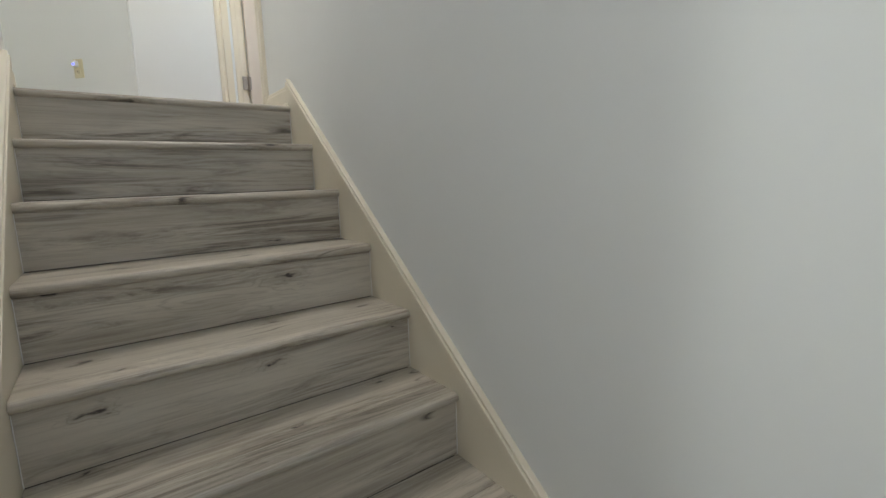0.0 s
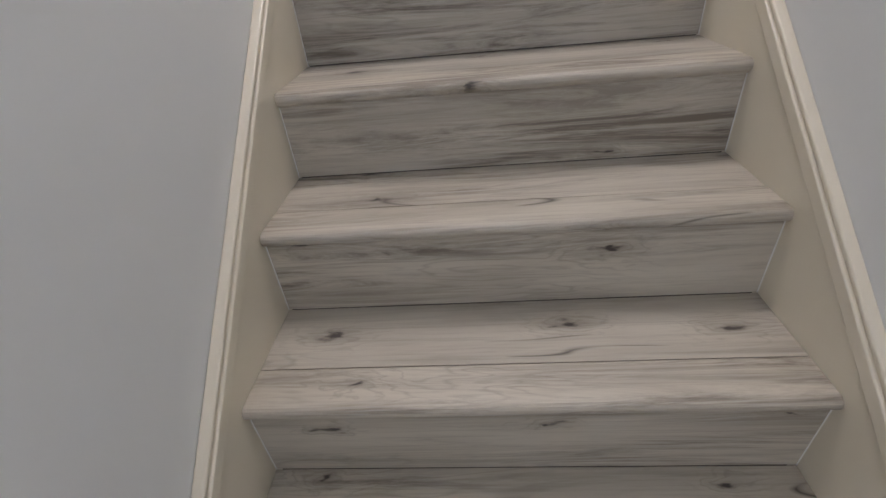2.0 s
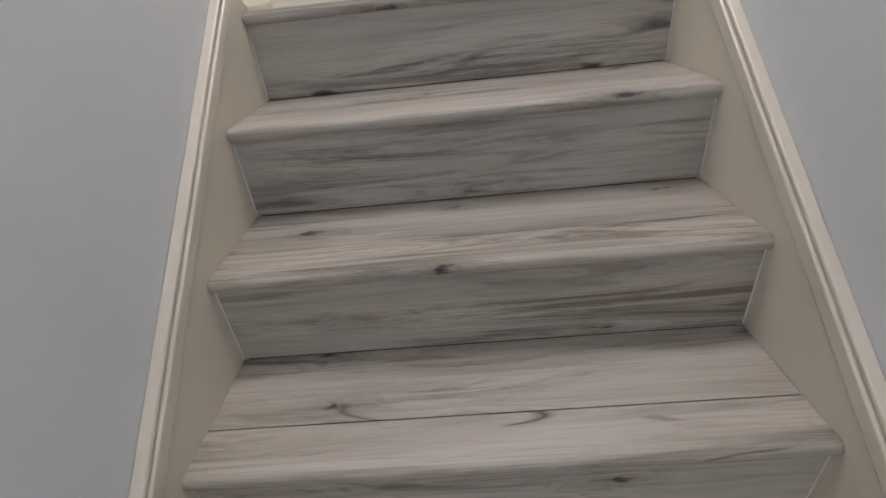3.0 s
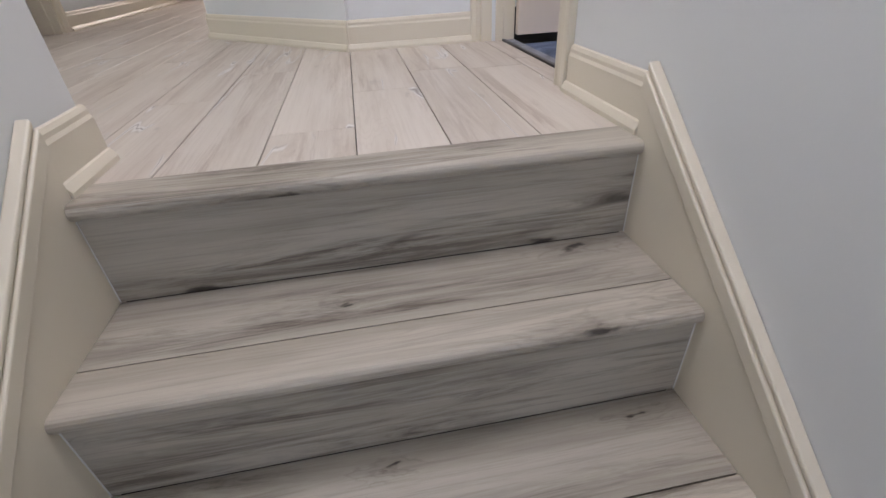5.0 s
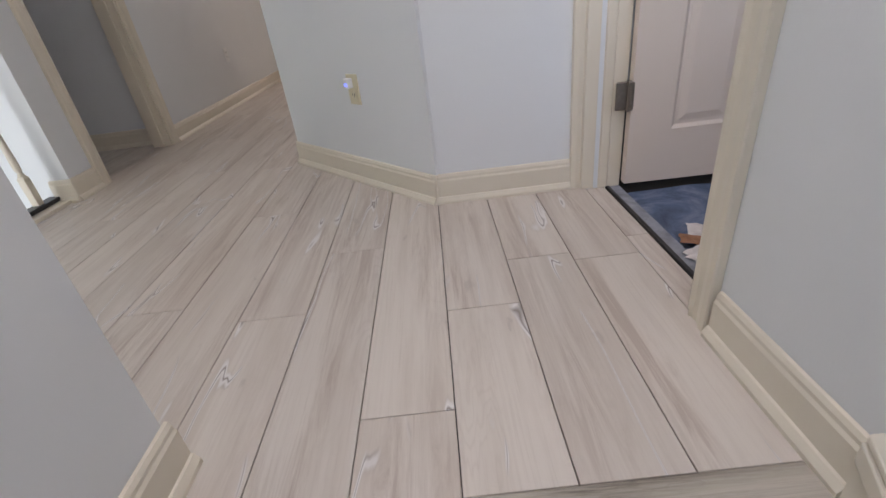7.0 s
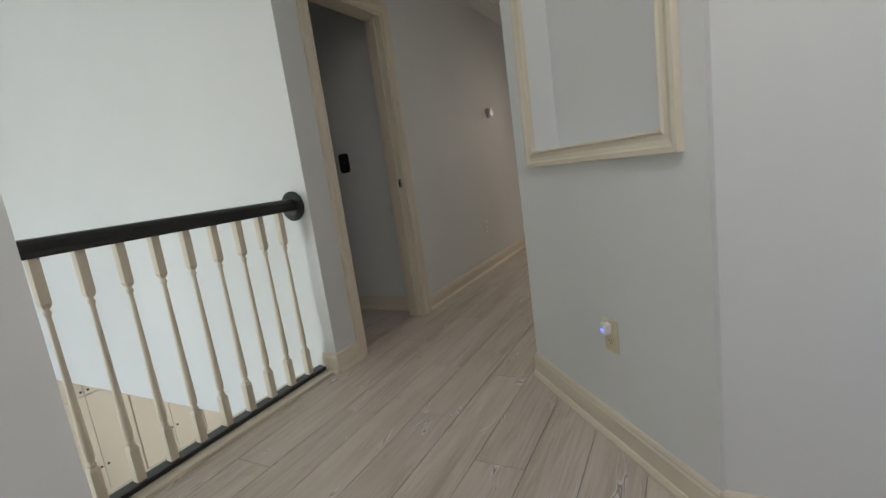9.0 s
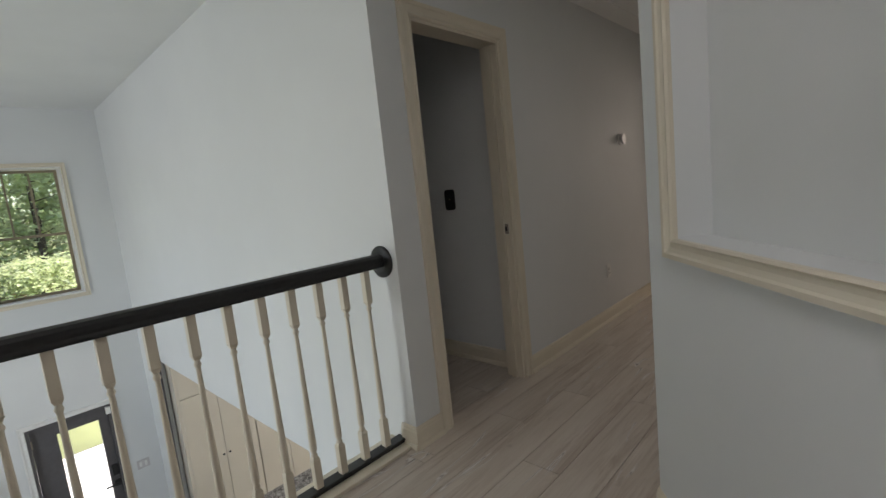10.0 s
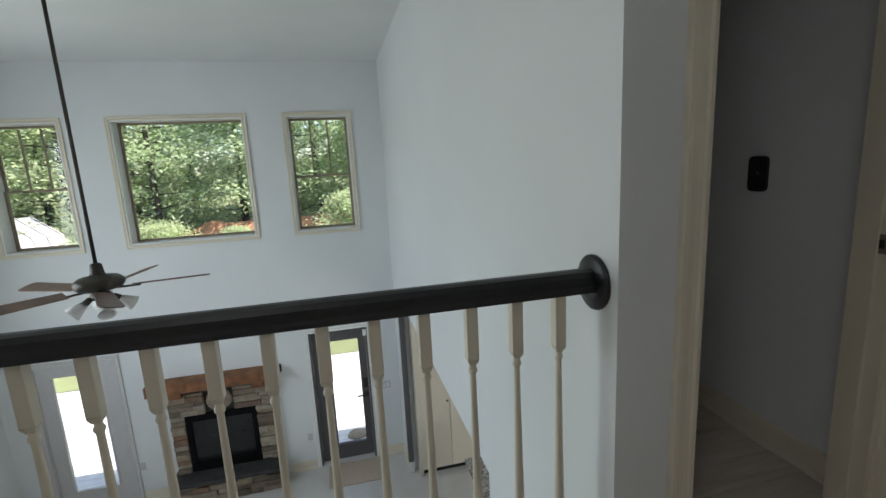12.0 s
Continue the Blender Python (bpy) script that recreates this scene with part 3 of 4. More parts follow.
part("jamb_head", boxes((J0, J1, BY0 + 0.018, BY1 - 0.018, DOOR_H - 0.018, DOOR_H + 0.001)), M_TRIM, jamb)
part("door_stop", boxes((HALL_L - 0.075, HALL_L - 0.04, BY0 + 0.018, BY0 + 0.03, 0, DOOR_H - 0.018)), M_TRIM, jamb)
part("door_stop", boxes((HALL_L - 0.075, HALL_L - 0.04, BY1 - 0.03, BY1 - 0.018, 0, DOOR_H - 0.018)), M_TRIM, jamb)
strike = thing("strike_plate", "small nickel strike plate on a cream jamb", "strike plate")
part("plate", boxes((HALL_L - 0.046, HALL_L - 0.016, BY1 - 0.0215, BY1 - 0.0178, 0.925, 0.985), bevel=0.001), M_STEEL, strike)
part("latch_hole", boxes((HALL_L - 0.039, HALL_L - 0.025, BY1 - 0.0225, BY1 - 0.0214, 0.942, 0.968)), M_BLACK, strike)
# doorway beside the stair: near casing faces -x; hinge jamb faces -y
trim_on("trim_bedroom_doorway", casing(AY1 - AY0, DOOR_H, sides=(False, True)), pose(WR - 0.0005, AY1, 0, 0, 0, -90), "cream moulded casing beside the stair head", "door casing")
structure("door_jamb_bedroom", boxes((WR - 0.005, WR + 0.117, AY0 - 0.001, AY0 + 0.018, 0, DOOR_H), (WR + 0.0675, WR + 0.112, AY1 - 0.012, AY1 + 0.002, 0, DOOR_H), (WR, WR + 0.117, AY0 + 0.018, AY1, DOOR_H - 0.018, DOOR_H + 0.001)), M_TRIM, "cream door jamb", "door jamb")
trim_on("trim_hinge_side", extrude_profile([(0.487, 1.239), (0.487, 1.218), (0.502, 1.210), (0.520, 1.214), (0.524, 1.202), (0.564, 1.200), (0.568, 1.209), (0.580, 1.209), (0.585, 1.198), (0.612, 1.198), (0.612, 1.239)], 2, 0, DOOR_H + 0.06), Matrix.Identity(4), "cream moulded casing on the hinge side", "door casing")
structure("door_threshold", boxes((WR + 0.062, WR + 0.076, AY0 + 0.018, AY1 - 0.013, -0.02, 0.006), bevel=0.002), M_BLACK, "black rubber threshold strip", "threshold")
M_SILL = plain("worn_grey_vinyl", (0.26, 0.27, 0.30), 0.9, 0, 0.25, 25)
structure("floor_sill_strip", boxes((WR + 0.0765, WR + 0.112, AY0 + 0.018, AY1 - 0.013, -0.03, 0.002)), M_SILL, "worn grey sill strip", "threshold")


def panel_door(width, height):
    """Six-panel leaf: x from the hinge, both faces moulded; thickness about y."""
    t = 0.0175
    bm = bmesh.new()
    st = 0.14
    rails = [(0.0, 0.180), (0.695, 0.795), (1.50, 1.60), (height - 0.12, height)]
    for a, b in ((0, st), (width - st, width), (width / 2 - 0.035, width / 2 + 0.035)):
        box_into(bm, a, b, -t, t, 0, height)
    cols = ((st, width / 2 - 0.035), (width / 2 + 0.035, width - st))
    for x0, x1 in cols:
        for z0, z1 in rails:
            box_into(bm, x0, x1, -t, t, z0, z1)
        for (_, z0), (z1, _) in zip(rails, rails[1:]):
            for side in (-1, 1):
                steps = ((0.0, t), (0.012, t - 0.009), (0.022, t - 0.009), (0.045, t - 0.003))
                rings = [[bm.verts.new(p) for p in ((x0 + o, side * d, z0 + o), (x1 - o, side * d, z0 + o), (x1 - o, side * d, z1 - o), (x0 + o, side * d, z1 - o))] for o, d in steps]
                for a, b in zip(rings, rings[1:]):
                    for i in range(4):
                        bm.faces.new((a[i], a[(i + 1) % 4], b[(i + 1) % 4], b[i]))
                bm.faces.new(rings[-1])
    return bm


door = thing("door_1", "cream six-panel door standing open into a bedroom", "door", (0.661, 1.172, 0.022), -1.0, kind="structure")
part("door_leaf", panel_door(0.75, 2.0), M_DOORPAINT, door)
for z in (0.302, 1.0, 1.75):
    hg = part("hinge", boxes((-0.048, -0.009, -0.006, 0.0, z - 0.045, z + 0.045), (-0.008, 0.004, -0.0205, -0.0176, z - 0.045, z + 0.045), bevel=0.004), M_STEEL, door, "worn nickel butt hinge")
    part("hinge_pin", lathe([(0.004, z - 0.05), (0.0065, z - 0.046), (0.0065, z + 0.046), (0.004, z + 0.05)], 10), M_STEEL, hg, loc=(-0.009, -0.011, 0))
knob = part("door_knob", lathe([(0.03, 0), (0.03, 0.006), (0.011, 0.012), (0.011, 0.03), (0.026, 0.04), (0.028, 0.052), (0.018, 0.06)], 16), M_STEEL, door, "nickel knob", (0.69, -0.018, 0.96), (90, 0, 0))

# drop cloth and litter on the bedroom floor
cloth = bmesh.new()
bmesh.ops.create_grid(cloth, x_segments=34, y_segments=40, size=0.5)
for v in cloth.verts:
    x, y = v.co.x * 2.3, v.co.y * 1.86
    v.co = Vector((x, y, 0.006 + 0.012 * max(0, noise.noise((x * 5, y * 5, 3))) + 0.006 * noise.noise((x * 14, y * 14, 1))))
for f in cloth.faces:
    f.smooth = True
tagged(part("drop_cloth", cloth, M_CLOTH, loc=(1.779, 0.22, -0.022)), "blue marbled plastic drop cloth on the bedroom floor", "drop cloth")


def scrap(seed, size, material, loc, rz, label, name):
    random.seed(seed)
    bm = bmesh.new()
    bmesh.ops.create_grid(bm, x_segments=7, y_segments=7, size=size)
    for v in bm.verts:
        v.co.x *= 1.5 + 0.4 * noise.noise((v.co.y * 30, seed, 0))
        v.co.z = 0.018 * abs(noise.noise((v.co.x * 22, v.co.y * 22, seed))) + 0.002
    bmesh.ops.solidify(bm, geom=bm.faces[:], thickness=0.0008)
    ob = part(name, bm, material, loc=loc, rot=(0, 0, rz))
    return tagged(ob, label, "paper")


M_PAPER = plain("white_paper", (0.6, 0.56, 0.54), 0.7, 0, 0.15, 20)
M_RUST = plain("rust_brown_paper", (0.27, 0.13, 0.07), 0.7, 0, 0.25, 20)
scrap(3, 0.030, M_PAPER, (0.690, 0.680, 0.003), 20, "crumpled white paper scrap on a drop cloth", "paper_scrap")
scrap(5, 0.026, M_RUST, (0.700, 0.745, 0.006), -30, "rust-brown paper scrap on a drop cloth", "paper_scrap")
scrap(13, 0.024, M_PAPER, (0.668, 0.640, 0.003), 110, "crumpled white paper scrap on a drop cloth", "paper_scrap")
scrap(9, 0.034, M_PAPER, (0.745, 0.800, -0.004), 70, "crumpled white paper scrap on a drop cloth", "paper_scrap")

# niche frame on the splayed wall
niche = thing("niche_frame", "cream moulded frame round a recessed wall niche", "frame")
niche.matrix_world = splay.matrix_world
NW, NH = N_IN[1] - N_IN[0], N_IN[3] - N_IN[2]
for nm, sd, tp, ft in (("left_moulding", (True, False), False, "open"), ("right_moulding", (False, True), False, "open"), ("top_moulding", (False, False), True, ""), ("bottom_moulding", (False, False), False, "foot")):
    part(nm, casing(NW, NH, 0, ft, 0.86, sides=sd, top_piece=tp), M_TRIM, niche, loc=(N_IN[0], -0.0005, N_IN[2]))



def outlet(name, label, m, material, plugged=False):
    """Wall plate in the x-z plane that stands out along -y."""
    ob = thing(name, label, "outlet")
    ob.matrix_world = m
    part("cover_plate", boxes((-0.035, 0.035, -0.006, 0.0, -0.057, 0.057), bevel=0.0025), material, ob)
    for z in ((-0.02,) if plugged else (-0.02, 0.02)):
        s = part("socket", boxes((-0.016, 0.016, -0.008, -0.0055, z - 0.014, z + 0.014), bevel=0.003), material, ob)
        part("slot", boxes((-0.008, -0.005, -0.0085, -0.0078, z - 0.003, z + 0.007), (0.005, 0.008, -0.0085, -0.0078, z - 0.003, z + 0.006), (-0.002, 0.002, -0.0085, -0.0078, z - 0.010, z - 0.006)), M_BLACK, s)
    return ob


SP = splay.matrix_world
oa = outlet("wall_outlet", "ivory wall outlet with a plug-in sensor", SP @ Matrix.Translation((0.602, -0.0005, 0.392)), M_IVORY, True)
plug = thing("plug_in_sensor", "small white plug-in with a blue light", "plug")
plug.matrix_world = SP @ Matrix.Translation((0.597, -0.0065, 0.417))
part("body", boxes((-0.014, 0.014, -0.026, 0.0, -0.018, 0.02), bevel=0.005), M_WHITEP, plug)
part("indicator", boxes((-0.008, 0.008, -0.028, -0.025, -0.008, 0.002), bevel=0.001), M_BLUE, plug, "blue indicator light")
outlet("wall_outlet", "white hallway wall outlet", pose(HALL_L + 0.0005, 4.07, 0.42, 0, 0, 90), M_WHITEP)
outlet("wall_outlet", "pale great room wall outlet", pose(FAR + 0.0005, -1.70, -2.49, 0, 0, 90), M_GREYTRIM)
outlet("wall_outlet", "pale great room wall outlet", pose(FAR + 0.0005, 0.45, -2.49, 0, 0, 90), M_GREYTRIM)
sw = thing("light_switch", "pale double light switch beside a glass door", "switch", (FAR + 0.0005, 1.58, -1.87), 90)
part("cover_plate", boxes((-0.07, 0.07, -0.006, 0, -0.057, 0.057), bevel=0.0025), M_GREYTRIM, sw)
for x in (-0.03, 0.03):
    part("toggle", boxes((x - 0.014, x + 0.014, -0.010, -0.0055, -0.03, 0.03), bevel=0.002), M_WHITEP, sw)

bp = thing("wall_speaker", "black rounded wall device in a closet", "wall device", (-2.315, 2.8295, 1.155), 0)
body = bmesh.new()
box_into(body, -0.042, 0.042, -0.014, 0.0, -0.072, 0.072)
bmesh.ops.bevel(body, geom=[e for e in body.edges if abs(e.verts[0].co.y - e.verts[1].co.y) > 0.01], offset=0.02, segments=4, affect="EDGES", profile=0.5)
part("body", body, M_BLACK, bp)
part("mark", lathe([(0.006, 0), (0.006, 0.001)], 10), M_STEEL, bp, "small pale button", (0.004, -0.014, 0.004), (90, 0, 0))

ws = thing("wall_sensor", "round white sensor on the hallway wall", "sensor", (HALL_L + 0.0005, 4.44, 1.503), 0)
part("base", lathe([(0.048, 0), (0.048, 0.008), (0.03, 0.012), (0.03, 0.022)], 20), M_GREYTRIM, ws, rot=(0, 90, 0))
part("cap", lathe([(0.036, 0.022), (0.042, 0.026), (0.042, 0.04), (0.036, 0.044)], 20), M_WHITEP, ws, "white round cap", rot=(0, 90, 0))

hatch = thing("ceiling_hatch", "white framed hatch in the hallway ceiling", "hatch", (-1.2, 4.15, CEIL_HALL), 0)
part("frame", boxes((-0.42, 0.42, -0.36, -0.30, -0.02, -0.0005), (-0.42, 0.42, 0.30, 0.36, -0.02, -0.0005), (-0.42, -0.36, -0.30, 0.30, -0.02, -0.0005), (0.36, 0.42, -0.30, 0.30, -0.02, -0.0005)), M_CEIL, hatch)
part("panel", boxes((-0.36, 0.36, -0.30, 0.30, -0.008, -0.001)), M_CEIL, hatch)

# ---- railing ----
RX = -1.855
rail = thing("railing", "black handrail on cream turned balusters along the balcony", "railing")
hr = [(-0.031, 0.0), (-0.031, 0.012), (-0.029, 0.022), (-0.031, 0.034), (-0.031, 0.052), (-0.022, 0.066), (-0.008, 0.071), (0.008, 0.071), (0.022, 0.066), (0.031, 0.052), (0.031, 0.034), (0.029, 0.022), (0.031, 0.012), (0.031, 0.0)]
hb = extrude_profile([(RX + p[0], 0.901 + p[1] * 0.87) for p in hr], 1, 0.197, GRIGHT - 0.018)
part("handrail", hb, M_RAIL, rail, "glossy black handrail")
part("rosette", lathe([(0.077, 0.0), (0.077, 0.008), (0.070, 0.013), (0.052, 0.014), (0.046, 0.018)], 32), M_RAIL, rail, "round black rosette", (RX, GRIGHT - 0.0005, 0.922), (90, 0, 0))
part("shoe_rail", boxes((RX - 0.03, RX + 0.03, 0.197, GRIGHT - 0.002, 0.016, 0.036), bevel=0.004), M_RAIL, rail, "black shoe rail")
structure("balcony_curb", boxes((-1.945, -1.772, 0.197, GRIGHT - 0.002, -0.02, 0.015), (-1.945, -1.932, 0.197, GRIGHT - 0.002, -0.30, -0.021), bevel=0.003), M_TRIM, "cream curb board under the railing", "curb")


def baluster_bm():
    bm = bmesh.new()
    w = 0.0165
    box_into(bm, -w, w, -w, w, 0.036, 0.165, bevel=0.002)
    for z0, z1, a, b in ((0.165, 0.178, w, 0.010), (0.737, 0.752, 0.009, 0.0155)):
        lo = [bm.verts.new((sx * a, sy * a, z0)) for sx, sy in ((-1, -1), (1, -1), (1, 1), (-1, 1))]
        hi = [bm.verts.new((sx * b, sy * b, z1)) for sx, sy in ((-1, -1), (1, -1), (1, 1), (-1, 1))]
        for i in range(4):
            bm.faces.new((lo[i], lo[(i + 1) % 4], hi[(i + 1) % 4], hi[i]))
    box_into(bm, -0.0155, 0.0155, -0.0155, 0.0155, 0.752, 0.905, bevel=0.002)
    lathe_into(bm, [(0.012, 0.176), (0.0145, 0.184), (0.009, 0.192), (0.0145, 0.205), (0.0155, 0.235), (0.014, 0.30), (0.0115, 0.45), (0.0095, 0.60), (0.0085, 0.70), (0.0085, 0.711), (0.0125, 0.717), (0.0125, 0.724), (0.009, 0.73), (0.0105, 0.739)], seg=12)
    return bm


bal_me = mesh_of("baluster", baluster_bm(), M_BALUSTER)
for i in range(12):
    b = new("baluster", bal_me)
    b.parent, b.location = rail, (RX, 1.680 - 0.1250 * i, 0)

# ---- far wall: windows ----


def window(name, y0, y1, hung):
    """y0, y1: outer casing; set in the far wall, facing +x."""
    a, b, c, d = y0 + CAS, y1 - CAS, W_Z0 + CAS, W_Z1 - CAS
    ob = thing(name, "high double-hung window with tan sashes and cream casing" if hung else "wide fixed picture window with cream casing", "window", kind="structure")
    part("window_casing", casing(b - a, d - c, 0, "foot", 0.64), M_TRIM, ob, loc=(FAR + 0.0005, a, c), rot=(0, 0, 90))
    x0, x1 = FAR - 0.25, FAR + 0.002
    part("window_jamb", boxes((x0, x1, a - 0.001, a + 0.016, c, d), (x0, x1, b - 0.016, b + 0.001, c, d), (x0, x1, a + 0.016, b - 0.016, d - 0.016, d + 0.001), (x0, x1, a + 0.016, b - 0.016, c - 0.001, c + 0.016)), M_WHITEP, ob, "white window jamb")
    xs = FAR - 0.175
    e = 0.016

    def sash(z0, z1, x, w):
        part("sash", boxes((x - 0.03, x, a + e, a + e + w, z0, z1), (x - 0.03, x, b - e - w, b - e, z0, z1), (x - 0.03, x, a + e + w, b - e - w, z1 - w, z1), (x - 0.03, x, a + e + w, b - e - w, z0, z0 + w)), M_SASH, ob)
        g = part("pane", boxes((x - 0.018, x - 0.014, a + e + w, b - e - w, z0 + w, z1 - w)), M_GLASS, ob)
        g.visible_shadow = False
    if hung:
        mid = 1.185
        sash(mid - 0.012, d - e, xs - 0.031, 0.026)
        sash(c + e, mid + 0.018, xs, 0.03)
        w = (b - a - 2 * e - 0.068) / 3
        for i in (1, 2):
            y = a + e + 0.034 + w * i
            part("muntin", boxes((xs - 0.052, xs - 0.034, y - 0.009, y + 0.009, mid + 0.02, d - e - 0.034)), M_SASH, ob)
    else:
        sash(c + e, d - e, xs, 0.028)
    return ob


for i, (a, b, hung) in enumerate(WINDOWS):
    window("window_%d" % (i + 1), a, b, hung)

# ---- glass doors of the great room ----


def glass_door(name, label, y0, y1, gy0, gy1, material, cas_material, lock=True):
    ob = thing(name, label, "door", kind="structure")
    part("door_casing", casing(y1 - y0, HEAD2 - FLOOR2, 0, "", 0.85), cas_material, ob, loc=(FAR + 0.0005, y0, FLOOR2), rot=(0, 0, 90))
    x0, x1 = FAR - 0.10, FAR - 0.055
    gz0, gz1 = -2.73, -1.12
    part("door_frame", boxes((FAR - 0.15, FAR + 0.002, y0 - 0.001, y0 + 0.03, FLOOR2, HEAD2), (FAR - 0.15, FAR + 0.002, y1 - 0.03, y1 + 0.001, FLOOR2, HEAD2), (FAR - 0.15, FAR + 0.002, y0 + 0.03, y1 - 0.03, HEAD2 - 0.03, HEAD2 + 0.001)), material, ob)
    part("door_leaf", boxes((x0, x1, y0 + 0.033, gy0, FLOOR2 + 0.03, HEAD2 - 0.033), (x0, x1, gy1, y1 - 0.033, FLOOR2 + 0.03, HEAD2 - 0.033), (x0, x1, gy0, gy1, gz1, HEAD2 - 0.033), (x0, x1, gy0, gy1, FLOOR2 + 0.03, gz0)), material, ob)
    part("glazing_bead", boxes((x1, x1 + 0.01, gy0 - 0.02, gy0, gz0 - 0.02, gz1 + 0.02), (x1, x1 + 0.01, gy1, gy1 + 0.02, gz0 - 0.02, gz1 + 0.02), (x1, x1 + 0.01, gy0, gy1, gz1, gz1 + 0.02), (x1, x1 + 0.01, gy0, gy1, gz0 - 0.02, gz0)), material, ob)
    g = part("pane", boxes((x0 + 0.02, x0 + 0.025, gy0, gy1, gz0, gz1)), M_GLASS, ob)
    g.visible_shadow = False
    part("door_sill", boxes((FAR - 0.16, FAR + 0.03, y0 + 0.03, y1 - 0.03, FLOOR2 + 0.001, FLOOR2 + 0.028), bevel=0.004), M_GREYTRIM, ob, "pale sill")
    if lock:
        y = y1 - 0.075
        part("keypad_lock", boxes((x1, x1 + 0.03, y - 0.033, y + 0.033, -1.88, -1.74), bevel=0.006), M_BLACK, ob, "black keypad lock")
        part("lever_handle", boxes((x1, x1 + 0.02, y - 0.033, y + 0.033, -2.03, -1.95), (x1 + 0.02, x1 + 0.05, y - 0.01, y + 0.01, -2.0, -1.98), (x1 + 0.04, x1 + 0.055, y - 0.13, y + 0.01, -2.002, -1.98), bevel=0.003), M_BLACK, ob, "black lever handle")
        for z in (-1.15, -2.0, -2.75):
            part("hinge", boxes((x1, x1 + 0.012, y0 + 0.025, y0 + 0.045, z - 0.05, z + 0.05), bevel=0.002), M_STEEL, ob)
        part("alarm_contact", boxes((FAR - 0.02, FAR + 0.022, y1 - 0.06, y1 - 0.01, HEAD2 - 0.12, HEAD2 - 0.035), bevel=0.003), M_WHITEP, ob, "white alarm contact")
    return ob


glass_door("door_2", "charcoal full-glass deck door with a keypad lock", *GDOOR, 0.835, 1.235, M_GREYDOOR, M_WHITEP)
glass_door("door_3", "pale grey full-glass deck door", *LDOOR, -2.54, -2.03, M_GREYTRIM, M_GREYTRIM, False)
mat = part("door_mat", boxes((FAR + 0.04, FAR + 0.54, 0.67, 1.38, FLOOR2 + 0.001, FLOOR2 + 0.012), bevel=0.003), M_MAT)
tagged(mat, "tan woven mat before a glass door", "mat")

# ---- fireplace ----
M_FIRE = plain("matt_black_iron", (0.006, 0.006, 0.006), 0.95)
M_FIRE.node_tree.nodes["Principled BSDF"].inputs["Specular IOR Level"].default_value = 0.12
M_FIREGLASS = plain("smoked_fire_glass", (0.012, 0.012, 0.013), 0.12, 0, 0.3, 9, 0.02)
fire = thing("fireplace", "stacked ledger stone fireplace with a black firebox", "fireplace")
FX = FAR + 0.06
FY0, FY1, BOXZ0, BOXZ1 = -1.26, 0.03, -2.64, -1.83
BOX0, BOX1 = -1.08, -0.20
part("backing", wall_x(FAR + 0.001, FX, FY0 + 0.01, FY1 - 0.01, FLOOR2, -1.44, [(BOX0, BOX1, BOXZ0, BOXZ1)]), M_SLATE, fire)
fb = part("firebox", boxes((FX - 0.005, FX + 0.045, BOX0, BOX0 + 0.06, BOXZ0, BOXZ1), (FX - 0.005, FX + 0.045, BOX1 - 0.06, BOX1, BOXZ0, BOXZ1), (FX - 0.005, FX + 0.045, BOX0 + 0.06, BOX1 - 0.06, BOXZ1 - 0.09, BOXZ1), (FX - 0.005, FX + 0.045, BOX0 + 0.06, BOX1 - 0.06, BOXZ0, BOXZ0 + 0.10)), M_FIRE, fire, "black metal firebox surround")
part("firebox_glass", boxes((FX - 0.004, FX + 0.012, BOX0 + 0.06, BOX1 - 0.06, BOXZ0 + 0.10, BOXZ1 - 0.09)), M_FIREGLASS, fb, "smoked glass pane")
hearth = part("hearth_slab", boxes((FAR + 0.002, FAR + 0.37, FY0 - 0.04, FY1 + 0.03, -2.70, -2.645), bevel=0.006), M_SLATE, fire, "dark slate hearth slab")
random.seed(11)


def stone(y0, y1, z0, z1, x):
    bm = bmesh.new()
    d = random.uniform(0.03, 0.07)
    j = lambda: random.uniform(-0.006, 0.006)  # noqa: E731
    box_into(bm, 0, d, -(y1 - y0) / 2 + 0.003, (y1 - y0) / 2 - 0.003, -(z1 - z0) / 2 + 0.003, (z1 - z0) / 2 - 0.003)
    for v in bm.verts:
        v.co += Vector((j() if v.co.x > 0 else 0, j() * 0.6, j() * 0.6))
    bmesh.ops.bevel(bm, geom=[e for e in bm.edges if e.verts[0].co.x > 0.005 and e.verts[1].co.x > 0.005], offset=0.005, segments=1, affect="EDGES", profile=0.5)
    part("stone", bm, M_STONE, fire, loc=(x, (y0 + y1) / 2, (z0 + z1) / 2))


def course(y0, y1, z0, z1, x):
    y = y0
    while y < y1 - 0.01:
        n = min(y1, y + random.uniform(0.12, 0.36))
        if y1 - n < 0.09:
            n = y1
        stone(y, n, z0, z1, x)
        y = n


z = -2.64
while z < -1.46:
    h = random.uniform(0.045, 0.085)
    top = min(z + h, -1.44)
    if z < BOXZ1 < top:
        top = BOXZ1
    if z < BOXZ1 - 0.001:
        course(FY0, BOX0 - 0.004, z, top, FX)
        course(BOX1 + 0.004, FY1, z, top, FX)
    else:
        course(FY0, -0.82, z, top, FX)
        course(-0.46, FY1, z, top, FX)
    z = top
key = bmesh.new()
bmesh.ops.create_icosphere(key, subdivisions=3, radius=1.0)
for v in key.verts:
    v.co = Vector((v.co.x * 0.07, v.co.y * 0.17, v.co.z * 0.155)) * (1 + 0.1 * noise.noise(v.co * 2))
part("stone", key, M_STONE, fire, "large rounded grey stone", (FX, -0.64, -1.67))
z = FLOOR2
